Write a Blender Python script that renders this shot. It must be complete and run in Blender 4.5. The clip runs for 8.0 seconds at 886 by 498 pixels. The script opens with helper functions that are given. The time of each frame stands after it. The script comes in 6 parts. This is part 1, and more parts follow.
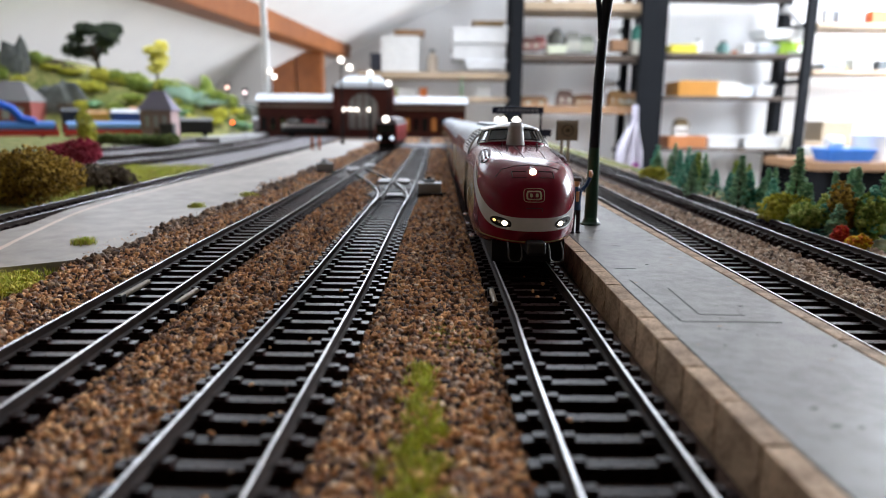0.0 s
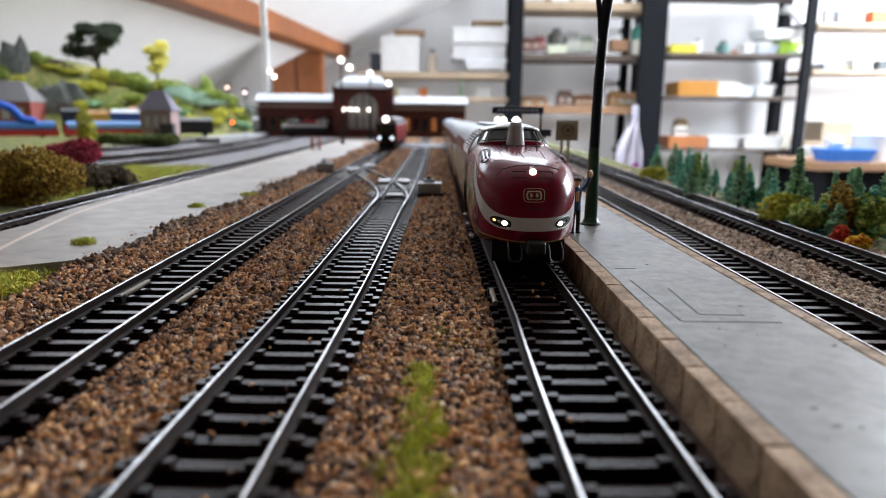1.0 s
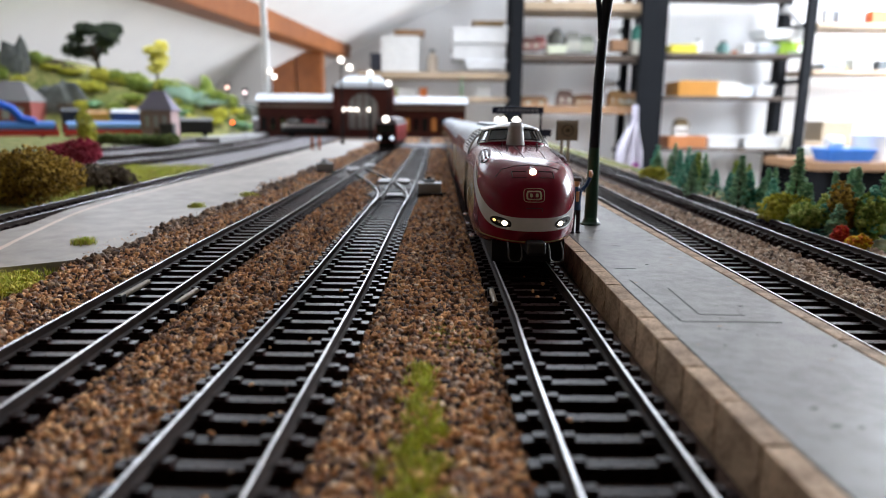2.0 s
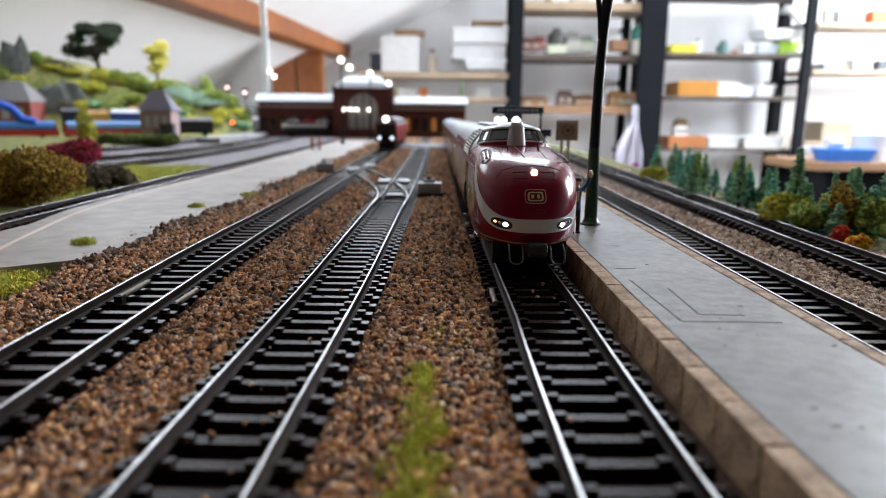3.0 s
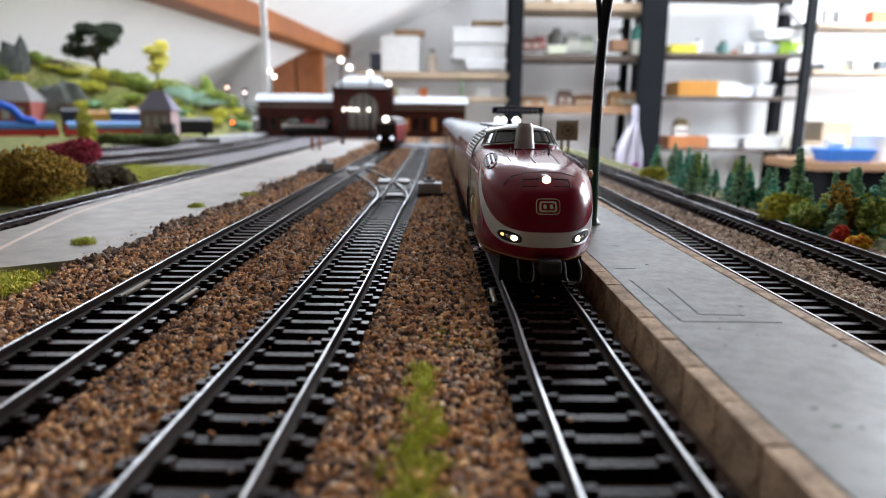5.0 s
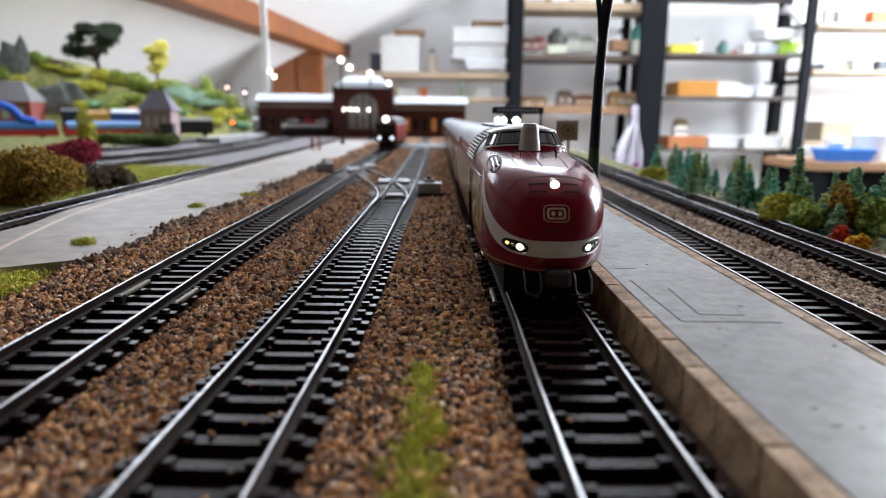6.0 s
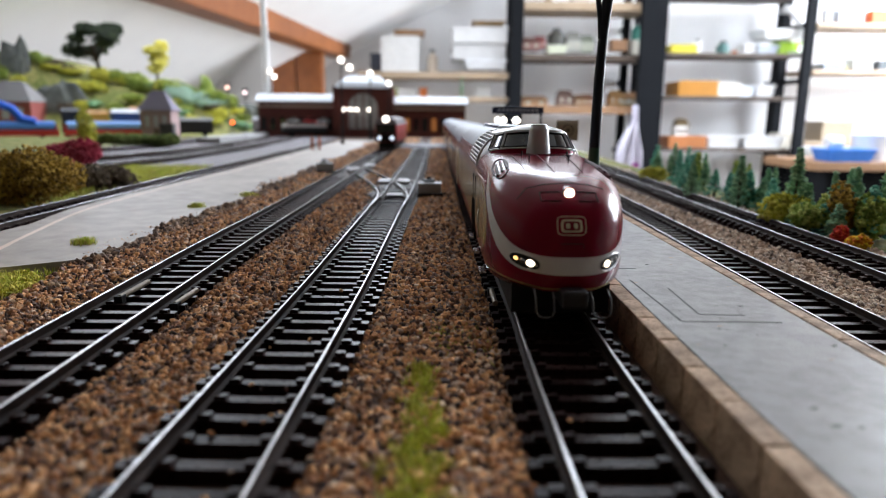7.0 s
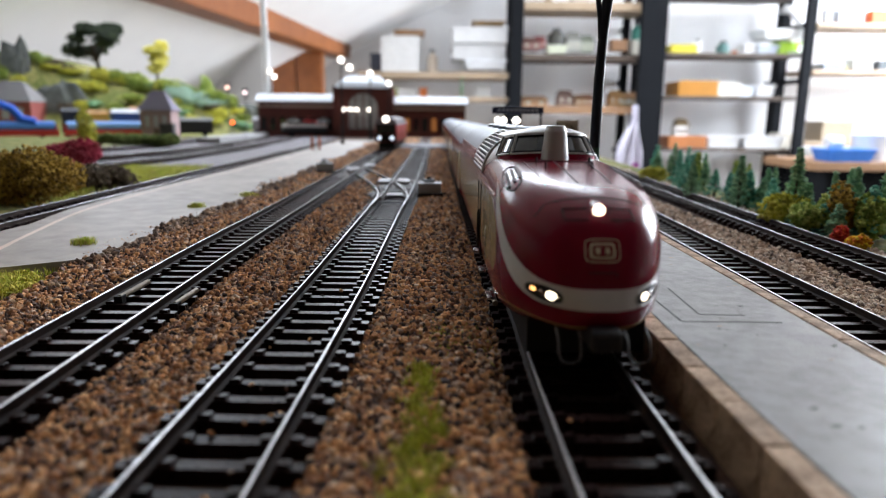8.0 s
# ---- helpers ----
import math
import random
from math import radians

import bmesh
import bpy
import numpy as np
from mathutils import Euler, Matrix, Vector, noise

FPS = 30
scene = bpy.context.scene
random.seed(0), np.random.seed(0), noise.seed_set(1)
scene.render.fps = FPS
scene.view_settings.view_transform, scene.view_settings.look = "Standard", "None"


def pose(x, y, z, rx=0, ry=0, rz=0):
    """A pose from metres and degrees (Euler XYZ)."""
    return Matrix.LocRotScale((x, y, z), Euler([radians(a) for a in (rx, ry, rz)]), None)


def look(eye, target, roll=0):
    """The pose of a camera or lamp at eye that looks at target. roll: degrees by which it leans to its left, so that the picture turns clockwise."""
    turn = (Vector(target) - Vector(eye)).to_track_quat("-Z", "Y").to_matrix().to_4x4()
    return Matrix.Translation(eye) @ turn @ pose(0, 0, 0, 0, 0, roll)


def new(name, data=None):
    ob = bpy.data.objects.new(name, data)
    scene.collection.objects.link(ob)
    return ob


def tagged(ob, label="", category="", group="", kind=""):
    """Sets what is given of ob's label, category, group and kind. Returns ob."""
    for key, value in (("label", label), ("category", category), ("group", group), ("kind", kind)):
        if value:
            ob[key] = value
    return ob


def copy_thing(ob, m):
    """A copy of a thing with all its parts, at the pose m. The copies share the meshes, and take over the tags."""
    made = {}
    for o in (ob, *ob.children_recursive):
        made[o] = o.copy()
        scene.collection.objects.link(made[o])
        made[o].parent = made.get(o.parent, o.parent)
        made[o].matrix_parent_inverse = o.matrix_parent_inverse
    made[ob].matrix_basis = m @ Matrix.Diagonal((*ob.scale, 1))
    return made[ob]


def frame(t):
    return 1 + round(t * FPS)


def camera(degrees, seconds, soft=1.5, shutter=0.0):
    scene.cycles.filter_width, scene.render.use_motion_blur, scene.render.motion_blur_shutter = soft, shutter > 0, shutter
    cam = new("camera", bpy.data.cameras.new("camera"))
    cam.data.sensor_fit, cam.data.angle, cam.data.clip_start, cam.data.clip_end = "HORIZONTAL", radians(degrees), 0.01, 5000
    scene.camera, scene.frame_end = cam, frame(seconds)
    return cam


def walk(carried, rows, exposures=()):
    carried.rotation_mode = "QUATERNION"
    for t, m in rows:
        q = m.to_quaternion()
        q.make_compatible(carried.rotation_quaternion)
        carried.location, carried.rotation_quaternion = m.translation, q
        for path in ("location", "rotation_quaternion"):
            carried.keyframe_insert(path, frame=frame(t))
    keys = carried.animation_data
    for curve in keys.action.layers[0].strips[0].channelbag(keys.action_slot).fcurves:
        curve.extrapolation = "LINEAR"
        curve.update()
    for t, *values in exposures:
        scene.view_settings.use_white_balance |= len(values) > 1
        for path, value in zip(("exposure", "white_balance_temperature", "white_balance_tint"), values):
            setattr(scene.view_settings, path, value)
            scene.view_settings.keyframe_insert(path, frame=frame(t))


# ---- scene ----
# Lengths of the layout and the train are in millimetres (MM), z = 0 at the rail head.
MM = 0.001
CAM_Z = 45.5

cam = camera(68.8, 8.0, soft=0.75)
cam.data.dof.use_dof = True
cam.data.dof.focus_distance = 0.19
cam.data.dof.aperture_fstop = 15.0
EYE = Vector((0, 0, CAM_Z * MM))
PITCH, YAW = math.atan(236 / 1145), math.atan(29 / 1145 * math.cos(math.atan(236 / 1145)))
AIM = EYE + Vector((math.sin(YAW) * math.cos(PITCH), math.cos(YAW) * math.cos(PITCH), -math.sin(PITCH)))
walk(cam, [(0, look(EYE, AIM, 0.5)), (8, look(EYE, AIM, 0.5))], exposures=[(0, 0.46, 6350, 13), (8, 0.46, 6350, 13)])

# ---- light ----
world = bpy.data.worlds.new("sky")
scene.world = world
world.use_nodes = True
sky = world.node_tree.nodes.new("ShaderNodeTexSky")
sky.sky_type, sky.sun_disc = "NISHITA", False
sky.sun_elevation, sky.sun_rotation = radians(40), radians(70)
world.node_tree.links.new(sky.outputs[0], world.node_tree.nodes["Background"].inputs[0])
world.node_tree.nodes["Background"].inputs[1].default_value = 0.12


def window_light(name, eye, target, wide, high, watts, colour=(0.87, 0.94, 1.0)):
    lamp = bpy.data.lights.new(name, "AREA")
    lamp.shape, lamp.size, lamp.size_y, lamp.energy, lamp.color = "RECTANGLE", wide, high, watts, colour
    ob = new(name, lamp)
    ob.matrix_world = look(eye, target)
    return ob


# ---- materials ----
def material(name, base, rough=0.6, metal=0.0, second=None, scale=200.0, bump=0.0, bump_scale=None, island=0.0,
             coat=0.0, detail=6.0, random_object=0.0, contrast=(0.35, 0.65), ior=1.45, emit=None, power=0.0, spec=0.5):
    """A surface of two colours mixed by noise at two scales, with relief."""
    m = bpy.data.materials.new(name)
    m.use_nodes = True
    nt = m.node_tree
    b = nt.nodes["Principled BSDF"]
    b.inputs["Roughness"].default_value, b.inputs["Metallic"].default_value = rough, metal
    b.inputs["IOR"].default_value = ior
    b.inputs["Specular IOR Level"].default_value = spec
    b.inputs["Coat Weight"].default_value = coat
    b.inputs["Coat Roughness"].default_value = 0.08
    co = nt.nodes.new("ShaderNodeTexCoord")
    second = second or tuple(c * 0.75 for c in base)
    big, small = nt.nodes.new("ShaderNodeTexNoise"), nt.nodes.new("ShaderNodeTexNoise")
    for n, sc in ((big, scale * 0.16), (small, scale)):
        n.inputs["Scale"].default_value, n.inputs["Detail"].default_value = sc, detail
        nt.links.new(co.outputs["Object"], n.inputs["Vector"])
    add = nt.nodes.new("ShaderNodeMath")
    add.operation = "ADD"
    nt.links.new(big.outputs["Fac"], add.inputs[0])
    nt.links.new(small.outputs["Fac"], add.inputs[1])
    half = nt.nodes.new("ShaderNodeMapRange")
    half.inputs["From Min"].default_value, half.inputs["From Max"].default_value = 2 * contrast[0], 2 * contrast[1]
    nt.links.new(add.outputs[0], half.inputs["Value"])
    mix = nt.nodes.new("ShaderNodeMix")
    mix.data_type = "RGBA"
    mix.inputs["A"].default_value, mix.inputs["B"].default_value = (*base, 1), (*second, 1)
    nt.links.new(half.outputs[0], mix.inputs["Factor"])
    colour = mix.outputs["Result"]
    if island or random_object:
        if island:
            src = nt.nodes.new("ShaderNodeNewGeometry").outputs["Random Per Island"]
        else:
            src = nt.nodes.new("ShaderNodeObjectInfo").outputs["Random"]
        rng = nt.nodes.new("ShaderNodeMapRange")
        rng.inputs["To Min"].default_value, rng.inputs["To Max"].default_value = 1 - (island or random_object), 1 + (island or random_object)
        nt.links.new(src, rng.inputs["Value"])
        hsv = nt.nodes.new("ShaderNodeHueSaturation")
        nt.links.new(rng.outputs[0], hsv.inputs["Value"])
        nt.links.new(colour, hsv.inputs["Color"])
        colour = hsv.outputs["Color"]
    nt.links.new(colour, b.inputs["Base Color"])
    rr = nt.nodes.new("ShaderNodeMapRange")
    rr.inputs["To Min"].default_value, rr.inputs["To Max"].default_value = max(0.02, rough * 0.85), min(1, rough * 1.15)
    nt.links.new(small.outputs["Fac"], rr.inputs["Value"])
    nt.links.new(rr.outputs[0], b.inputs["Roughness"])
    if bump:
        bn = nt.nodes.new("ShaderNodeTexNoise")
        bn.inputs["Scale"].default_value, bn.inputs["Detail"].default_value = bump_scale or scale, 5
        nt.links.new(co.outputs["Object"], bn.inputs["Vector"])
        bu = nt.nodes.new("ShaderNodeBump")
        bu.inputs["Strength"].default_value, bu.inputs["Distance"].default_value = 1.0, bump
        nt.links.new(bn.outputs["Fac"], bu.inputs["Height"])
        nt.links.new(bu.outputs[0], b.inputs["Normal"])
    if emit:
        b.inputs["Emission Color"].default_value, b.inputs["Emission Strength"].default_value = (*emit, 1), power
    return m


def stones(name, stops, rough=0.75, grain=2500):
    """Grains whose colour differs from grain to grain."""
    m = bpy.data.materials.new(name)
    m.use_nodes = True
    nt = m.node_tree
    b = nt.nodes["Principled BSDF"]
    b.inputs["Roughness"].default_value = rough
    geo, ramp = nt.nodes.new("ShaderNodeNewGeometry"), nt.nodes.new("ShaderNodeValToRGB")
    ramp.color_ramp.interpolation = "LINEAR"
    e = ramp.color_ramp.elements
    while len(e) < len(stops):
        e.new(0.5)
    for k, (p, c) in zip(e, stops):
        k.position, k.color = p, (*c, 1)
    nt.links.new(geo.outputs["Random Per Island"], ramp.inputs["Fac"])
    co, n = nt.nodes.new("ShaderNodeTexCoord"), nt.nodes.new("ShaderNodeTexNoise")
    n.inputs["Scale"].default_value, n.inputs["Detail"].default_value = grain, 4
    nt.links.new(co.outputs["Object"], n.inputs["Vector"])
    mr = nt.nodes.new("ShaderNodeMapRange")
    mr.inputs["To Min"].default_value, mr.inputs["To Max"].default_value = 0.55, 1.45
    nt.links.new(n.outputs["Fac"], mr.inputs["Value"])
    hsv = nt.nodes.new("ShaderNodeHueSaturation")
    nt.links.new(mr.outputs[0], hsv.inputs["Value"])
    nt.links.new(ramp.outputs[0], hsv.inputs["Color"])
    nt.links.new(hsv.outputs[0], b.inputs["Base Color"])
    bu = nt.nodes.new("ShaderNodeBump")
    bu.inputs["Distance"].default_value = 0.0001
    nt.links.new(n.outputs["Fac"], bu.inputs["Height"])
    nt.links.new(bu.outputs[0], b.inputs["Normal"])
    return m


# Brown for unseen surfaces behind and above the camera, dark to cut fill light.
FILL_CUT = material("fill_cutting_brown", (0.17, 0.12, 0.085), 0.6, second=(0.12, 0.08, 0.055), scale=8)
WALL = material("white_plaster", (0.86, 0.86, 0.86), 0.85, second=(0.81, 0.81, 0.82), scale=6, bump=0.001, bump_scale=80)
BEAM = material("varnished_pine", (0.33, 0.115, 0.035), 0.4, second=(0.19, 0.058, 0.016), scale=9, bump=0.001)
STEEL_DARK = material("anthracite_steel", (0.008, 0.009, 0.011), 0.7, second=(0.010, 0.011, 0.013), scale=30, spec=0.08)
BOARD = material("shelf_board", (0.42, 0.32, 0.22), 0.55, second=(0.35, 0.26, 0.17), scale=20)
# Unseen floor, pale so that it bounces light up to the roof slope.
FLOOR_BOUNCE = material("bounce_floor", (0.50, 0.46, 0.40), 0.5, second=(0.42, 0.37, 0.31), scale=10)
RAIL = material("nickel_rail_head", (0.58, 0.57, 0.58), 0.30, 1.0, second=(0.36, 0.35, 0.35), scale=500, contrast=(0.40, 0.62))
RAILSIDE = material("weathered_rail_side", (0.018, 0.013, 0.012), 0.65, second=(0.04, 0.027, 0.022), scale=800, spec=0.12)
SLEEPER = material("dark_plastic_sleeper", (0.014, 0.007, 0.007), 0.28, second=(0.030, 0.015, 0.013), scale=900, bump=0.00003, bump_scale=1800, random_object=0.4, spec=0.10)
SOIL = material("ballast_bed", (0.11, 0.055, 0.035), 0.95, second=(0.03, 0.017, 0.012), scale=700, bump=0.0006, bump_scale=900)
GRAVEL = stones("ballast_grains", [(0.0, (0.022, 0.014, 0.012)), (0.2, (0.14, 0.062, 0.036)), (0.42, (0.56, 0.255, 0.105)), (0.7, (0.90, 0.52, 0.235)), (0.84, (0.24, 0.16, 0.14)), (1.0, (0.95, 0.72, 0.50))])
GRAVEL_GREY = stones("grey_ballast_grains", [(0.0, (0.08, 0.06, 0.05)), (0.25, (0.34, 0.23, 0.16)), (0.6, (0.62, 0.44, 0.31)), (0.85, (0.66, 0.55, 0.45)), (1.0, (0.88, 0.74, 0.58))])
YARD = material("grey_yard_surface", (0.13, 0.11, 0.13), 0.45, second=(0.05, 0.043, 0.055), scale=60, bump=0.0008, bump_scale=500)
COACH_ROOF = material("blue_grey_roof_paint", (0.19, 0.25, 0.34), 0.32, second=(0.14, 0.185, 0.26), scale=120)
PAVE = material("grey_platform_paint", (0.195, 0.186, 0.178), 0.36, second=(0.105, 0.098, 0.093), scale=300, bump=0.00012, bump_scale=1800, contrast=(0.42, 0.62), detail=12, spec=0.6)
COPING = material("sandstone_coping", (0.70, 0.49, 0.32), 0.75, second=(0.27, 0.17, 0.10), scale=1300, bump=0.0003, bump_scale=2600, random_object=0.16, contrast=(0.38, 0.62), detail=8)
RED = material("wine_red_gloss_paint", (0.19, 0.005, 0.020), 0.28, second=(0.17, 0.008, 0.02), scale=60, coat=0.5)
CREAM = material("cream_paint", (0.62, 0.55, 0.38), 0.4, second=(0.58, 0.51, 0.35), scale=60)
SILVER = material("silver_grey_paint", (0.55, 0.55, 0.54), 0.4, 0.3, second=(0.5, 0.5, 0.5), scale=90)
BLACK = material("black_plastic", (0.008, 0.008, 0.009), 0.6, second=(0.014, 0.014, 0.014), scale=300, spec=0.2)
BENCH = material("brown_worktop", (0.34, 0.20, 0.11), 0.5, second=(0.25, 0.14, 0.075), scale=20)
BOARD_DARK = material("dark_shelf_board", (0.10, 0.075, 0.055), 0.6, second=(0.07, 0.05, 0.04), scale=20)


# ---- mesh building ----
class Shape:
    """Vertices and faces gathered in millimetres."""

    def __init__(self):
        self.v, self.f = [], []

    def add(self, verts, faces):
        n = len(self.v)
        self.v += [tuple(p) for p in verts]
        self.f += [tuple(i + n for i in q) for q in faces]
        return self

    def box(self, x0, x1, y0, y1, z0, z1, m=None):
        vs = [(x, y, z) for x in (x0, x1) for y in (y0, y1) for z in (z0, z1)]
        if m:
            vs = [m @ Vector(p) for p in vs]
        return self.add(vs, [(0, 1, 3, 2), (4, 6, 7, 5), (0, 4, 5, 1), (2, 3, 7, 6), (0, 2, 6, 4), (1, 5, 7, 3)])

    def tube(self, path, radii, sides=12, caps=True):
        """A round bar along a path; radii is one number or one per point."""
        path = [Vector(p) for p in path]
        radii = radii if isinstance(radii, (list, tuple)) else [radii] * len(path)
        n0, ring = len(self.v), []
        for i, p in enumerate(path):
            t = (path[min(i + 1, len(path) - 1)] - path[max(i - 1, 0)])
            t = t.normalized() if t.length > 1e-9 else Vector((0, 0, 1))
            a = Vector((1, 0, 0)) if abs(t.x) < 0.8 else Vector((0, 1, 0))
            u = (a - t * a.dot(t)).normalized()
            w = t.cross(u)
            for k in range(sides):
                q = 2 * math.pi * k / sides
                self.v.append(tuple(p + (u * math.cos(q) + w * math.sin(q)) * radii[i]))
        for i in range(len(path) - 1):
            for k in range(sides):
                a, b = n0 + i * sides + k, n0 + i * sides + (k + 1) % sides
                self.f.append((a, b, b + sides, a + sides))
        if caps:
            self.f.append(tuple(range(n0 + sides - 1, n0 - 1, -1)))
            e = n0 + (len(path) - 1) * sides
            self.f.append(tuple(range(e, e + sides)))
        return self

    def sweep(self, path, profile, closed=True):
        """A profile (offset to the right, height) along a path in plan (x, y, z)."""
        n0, m = len(self.v), len(profile)
        for i, p in enumerate(path):
            a, b = path[max(i - 1, 0)], path[min(i + 1, len(path) - 1)]
            dx, dy = b[0] - a[0], b[1] - a[1]
            d = math.hypot(dx, dy)
            for o, h in profile:
                self.v.append((p[0] + dy / d * o, p[1] - dx / d * o, p[2] + h))
        for i in range(len(path) - 1):
            for k in range(m if closed else m - 1):
                a, b = n0 + i * m + k, n0 + i * m + (k + 1) % m
                self.f.append((a, a + m, b + m, b))
        if closed:
            self.f.append(tuple(range(n0, n0 + m)))
            e = n0 + (len(path) - 1) * m
            self.f.append(tuple(range(e + m - 1, e - 1, -1)))
        return self

    def prism(self, outline, z0, z1):
        n = len(outline)
        vs = [(x, y, z0) for x, y in outline] + [(x, y, z1) for x, y in outline]
        fs = [tuple(range(n - 1, -1, -1)), tuple(range(n, 2 * n))]
        fs += [(i, (i + 1) % n, n + (i + 1) % n, n + i) for i in range(n)]
        return self.add(vs, fs)

    def lathe(self, profile, centre=(0, 0, 0), sides=20):
        """A turned body: profile of (radius, height)."""
        n0, m = len(self.v), len(profile)
        for r, h in profile:
            for k in range(sides):
                a = 2 * math.pi * k / sides
                self.v.append((centre[0] + r * math.cos(a), centre[1] + r * math.sin(a), centre[2] + h))
        for i in range(m - 1):
            for k in range(sides):
                a, b = n0 + i * sides + k, n0 + i * sides + (k + 1) % sides
                self.f.append((a, b, b + sides, a + sides))
        self.f.append(tuple(range(n0 + sides - 1, n0 - 1, -1)))
        self.f.append(tuple(range(n0 + (m - 1) * sides, n0 + m * sides)))
        return self

    def ball(self, c, r, seg=12, rings=8):
        rs = r if isinstance(r, (tuple, list)) else (r, r, r)
        prof = [(math.sin(math.pi * i / rings), -math.cos(math.pi * i / rings)) for i in range(rings + 1)]
        prof[0], prof[-1] = (0.02, -1), (0.02, 1)
        t = Shape().lathe(prof, (0, 0, 0), seg)
        return self.add([(c[0] + x * rs[0], c[1] + y * rs[1], c[2] + z * rs[2]) for x, y, z in t.v], t.f)


def mesh_of(name, shape, mat, smooth=False, unit=MM, bevel=0.0):
    me = bpy.data.meshes.new(name)
    me.from_pydata([(x * unit, y * unit, z * unit) for x, y, z in shape.v], [], shape.f)
    bm = bmesh.new()
    bm.from_mesh(me)
    bmesh.ops.recalc_face_normals(bm, faces=bm.faces)
    if bevel:
        edges = [e for e in bm.edges if len(e.link_faces) == 2 and e.calc_face_angle(0) > 0.6]
        bmesh.ops.bevel(bm, geom=edges, offset=bevel * unit, segments=2, affect="EDGES", profile=0.6)
    if smooth:
        for f in bm.faces:
            f.smooth = True
        for e in bm.edges:
            if len(e.link_faces) == 2 and e.calc_face_angle(0) > 0.7:
                e.smooth = False
    bm.to_mesh(me)
    bm.free()
    me.materials.append(mat)
    return me


def part(name, shape, mat, parent=None, label="", smooth=False, unit=MM, bevel=0.0):
    """One mesh object, under a thing or a part."""
    ob = new(name, mesh_of(name, shape, mat, smooth, unit, bevel))
    if parent:
        ob.parent = parent
    if label:
        ob["label"] = label
    return ob


def thing(name, x=0.0, y=0.0, z=0.0, rz=0.0, label="", category="", group="", kind=""):
    ob = new(name)
    ob.empty_display_size = 0.01
    ob.matrix_basis = pose(x * MM, y * MM, z * MM, 0, 0, rz)
    return tagged(ob, label, category, group, kind)


def smooth_path(points, step):
    """Points every step along a Catmull-Rom curve through plan points."""
    pts = [Vector((*p, 0)) if len(p) == 2 else Vector(p) for p in points]
    dense = []
    for i in range(len(pts) - 1):
        p0, p1, p2, p3 = pts[max(i - 1, 0)], pts[i], pts[i + 1], pts[min(i + 2, len(pts) - 1)]
        n = max(2, int((p2 - p1).length / 2))
        for k in range(n):
            t = k / n
            dense.append(0.5 * ((2 * p1) + (p2 - p0) * t + (2 * p0 - 5 * p1 + 4 * p2 - p3) * t * t + (3 * p1 - p0 - 3 * p2 + p3) * t ** 3))
    dense.append(pts[-1])
    out, need = [dense[0]], step
    for a, b in zip(dense, dense[1:]):
        d = (b - a).length
        while d >= need:
            a = a + (b - a) * (need / d)
            d -= need
            out.append(a)
            need = step
        need -= d
    return out

# ---- room ----
FLOOR_Z = -1.0
BACK = 4.75


def wall_slab(name, m, wide, high, thick, hole=None, mat=None):
    """A wall in its own plane (x along, z up) with one opening through it."""
    s = Shape()
    if hole:
        a, b, c, d = hole
        for x0, x1, z0, z1 in ((0, a, 0, high), (b, wide, 0, high), (a, b, 0, c), (a, b, d, high)):
            s.box(x0, x1, 0, thick, z0, z1)
    else:
        s.box(0, wide, 0, thick, 0, high)
    ob = part(name, s, mat or WALL, unit=1.0)
    ob.matrix_basis = m
    return tagged(ob, kind="structure")


tagged(part("floor", Shape().box(-3.2, 4.2, -3.0, 5.0, FLOOR_Z - 0.1, FLOOR_Z), FLOOR_BOUNCE, unit=1.0), "unseen floor of an attic hobby room, coloured pale to bounce light", kind="structure")
wall_slab("wall_north", pose(-3.2, BACK, FLOOR_Z), 7.4, 4.0, 0.15)
# Unseen south wall, coloured dark so that it throws back little light.
wall_slab("wall_south", pose(-3.2, -3.0, FLOOR_Z), 7.4, 4.0, 0.15, mat=FILL_CUT)
wall_slab("wall_west", pose(-3.0, -3.0, FLOOR_Z, 0, 0, 90), 8.0, 4.0, 0.15)
wall_slab("wall_east", pose(3.9, -3.0, FLOOR_Z, 0, 0, 90), 8.0, 4.0, 0.15, hole=(5.1, 7.3, 1.2, 2.85))
# attic slope, rising to the east; its purlin runs a little askew to the tracks
TURN = -9.5
SLOPE = pose(-0.63, BACK - 0.15, 0.44, 0, 0, TURN) @ pose(0, 0, 0, 0, -27.5, 0)
roof = Shape()
for x0, x1, y0, y1 in ((-3.0, 0.0, -4.6, 0.4), (0.0, 0.65, -4.6, -3.4), (0.0, 0.65, -2.35, 0.4), (0.65, 0.7, -4.6, 0.4), (0.7, 2.0, -4.6, -2.7), (0.7, 2.0, -1.0, 0.4), (2.0, 3.2, -4.6, 0.4)):
    roof.box(x0, x1, y0, y1, 0, 0.12)
ob = part("ceiling_slope", roof, WALL, unit=1.0)
ob.matrix_basis = SLOPE
tagged(ob, "white plastered attic roof slope", kind="structure")
# Unseen rear slope and ceiling, coloured dark to dim the near tracks and nose.
ob = part("ceiling_slope", Shape().box(-3.0, 3.2, -8.2, -4.6, 0, 0.12), FILL_CUT, unit=1.0)
ob.matrix_basis = SLOPE
tagged(ob, "unseen rear part of the attic roof slope, darkened to cut fill light", kind="structure")
tagged(part("ceiling", Shape().prism([(0.3, -3.2), (4.2, -3.2), (4.2, 5.0), (1.6, 5.0), (1.6, 1.2), (0.3, 1.2)], 1.9, 2.0), FILL_CUT, unit=1.0), "unseen flat attic ceiling, darkened to cut fill light", kind="structure")

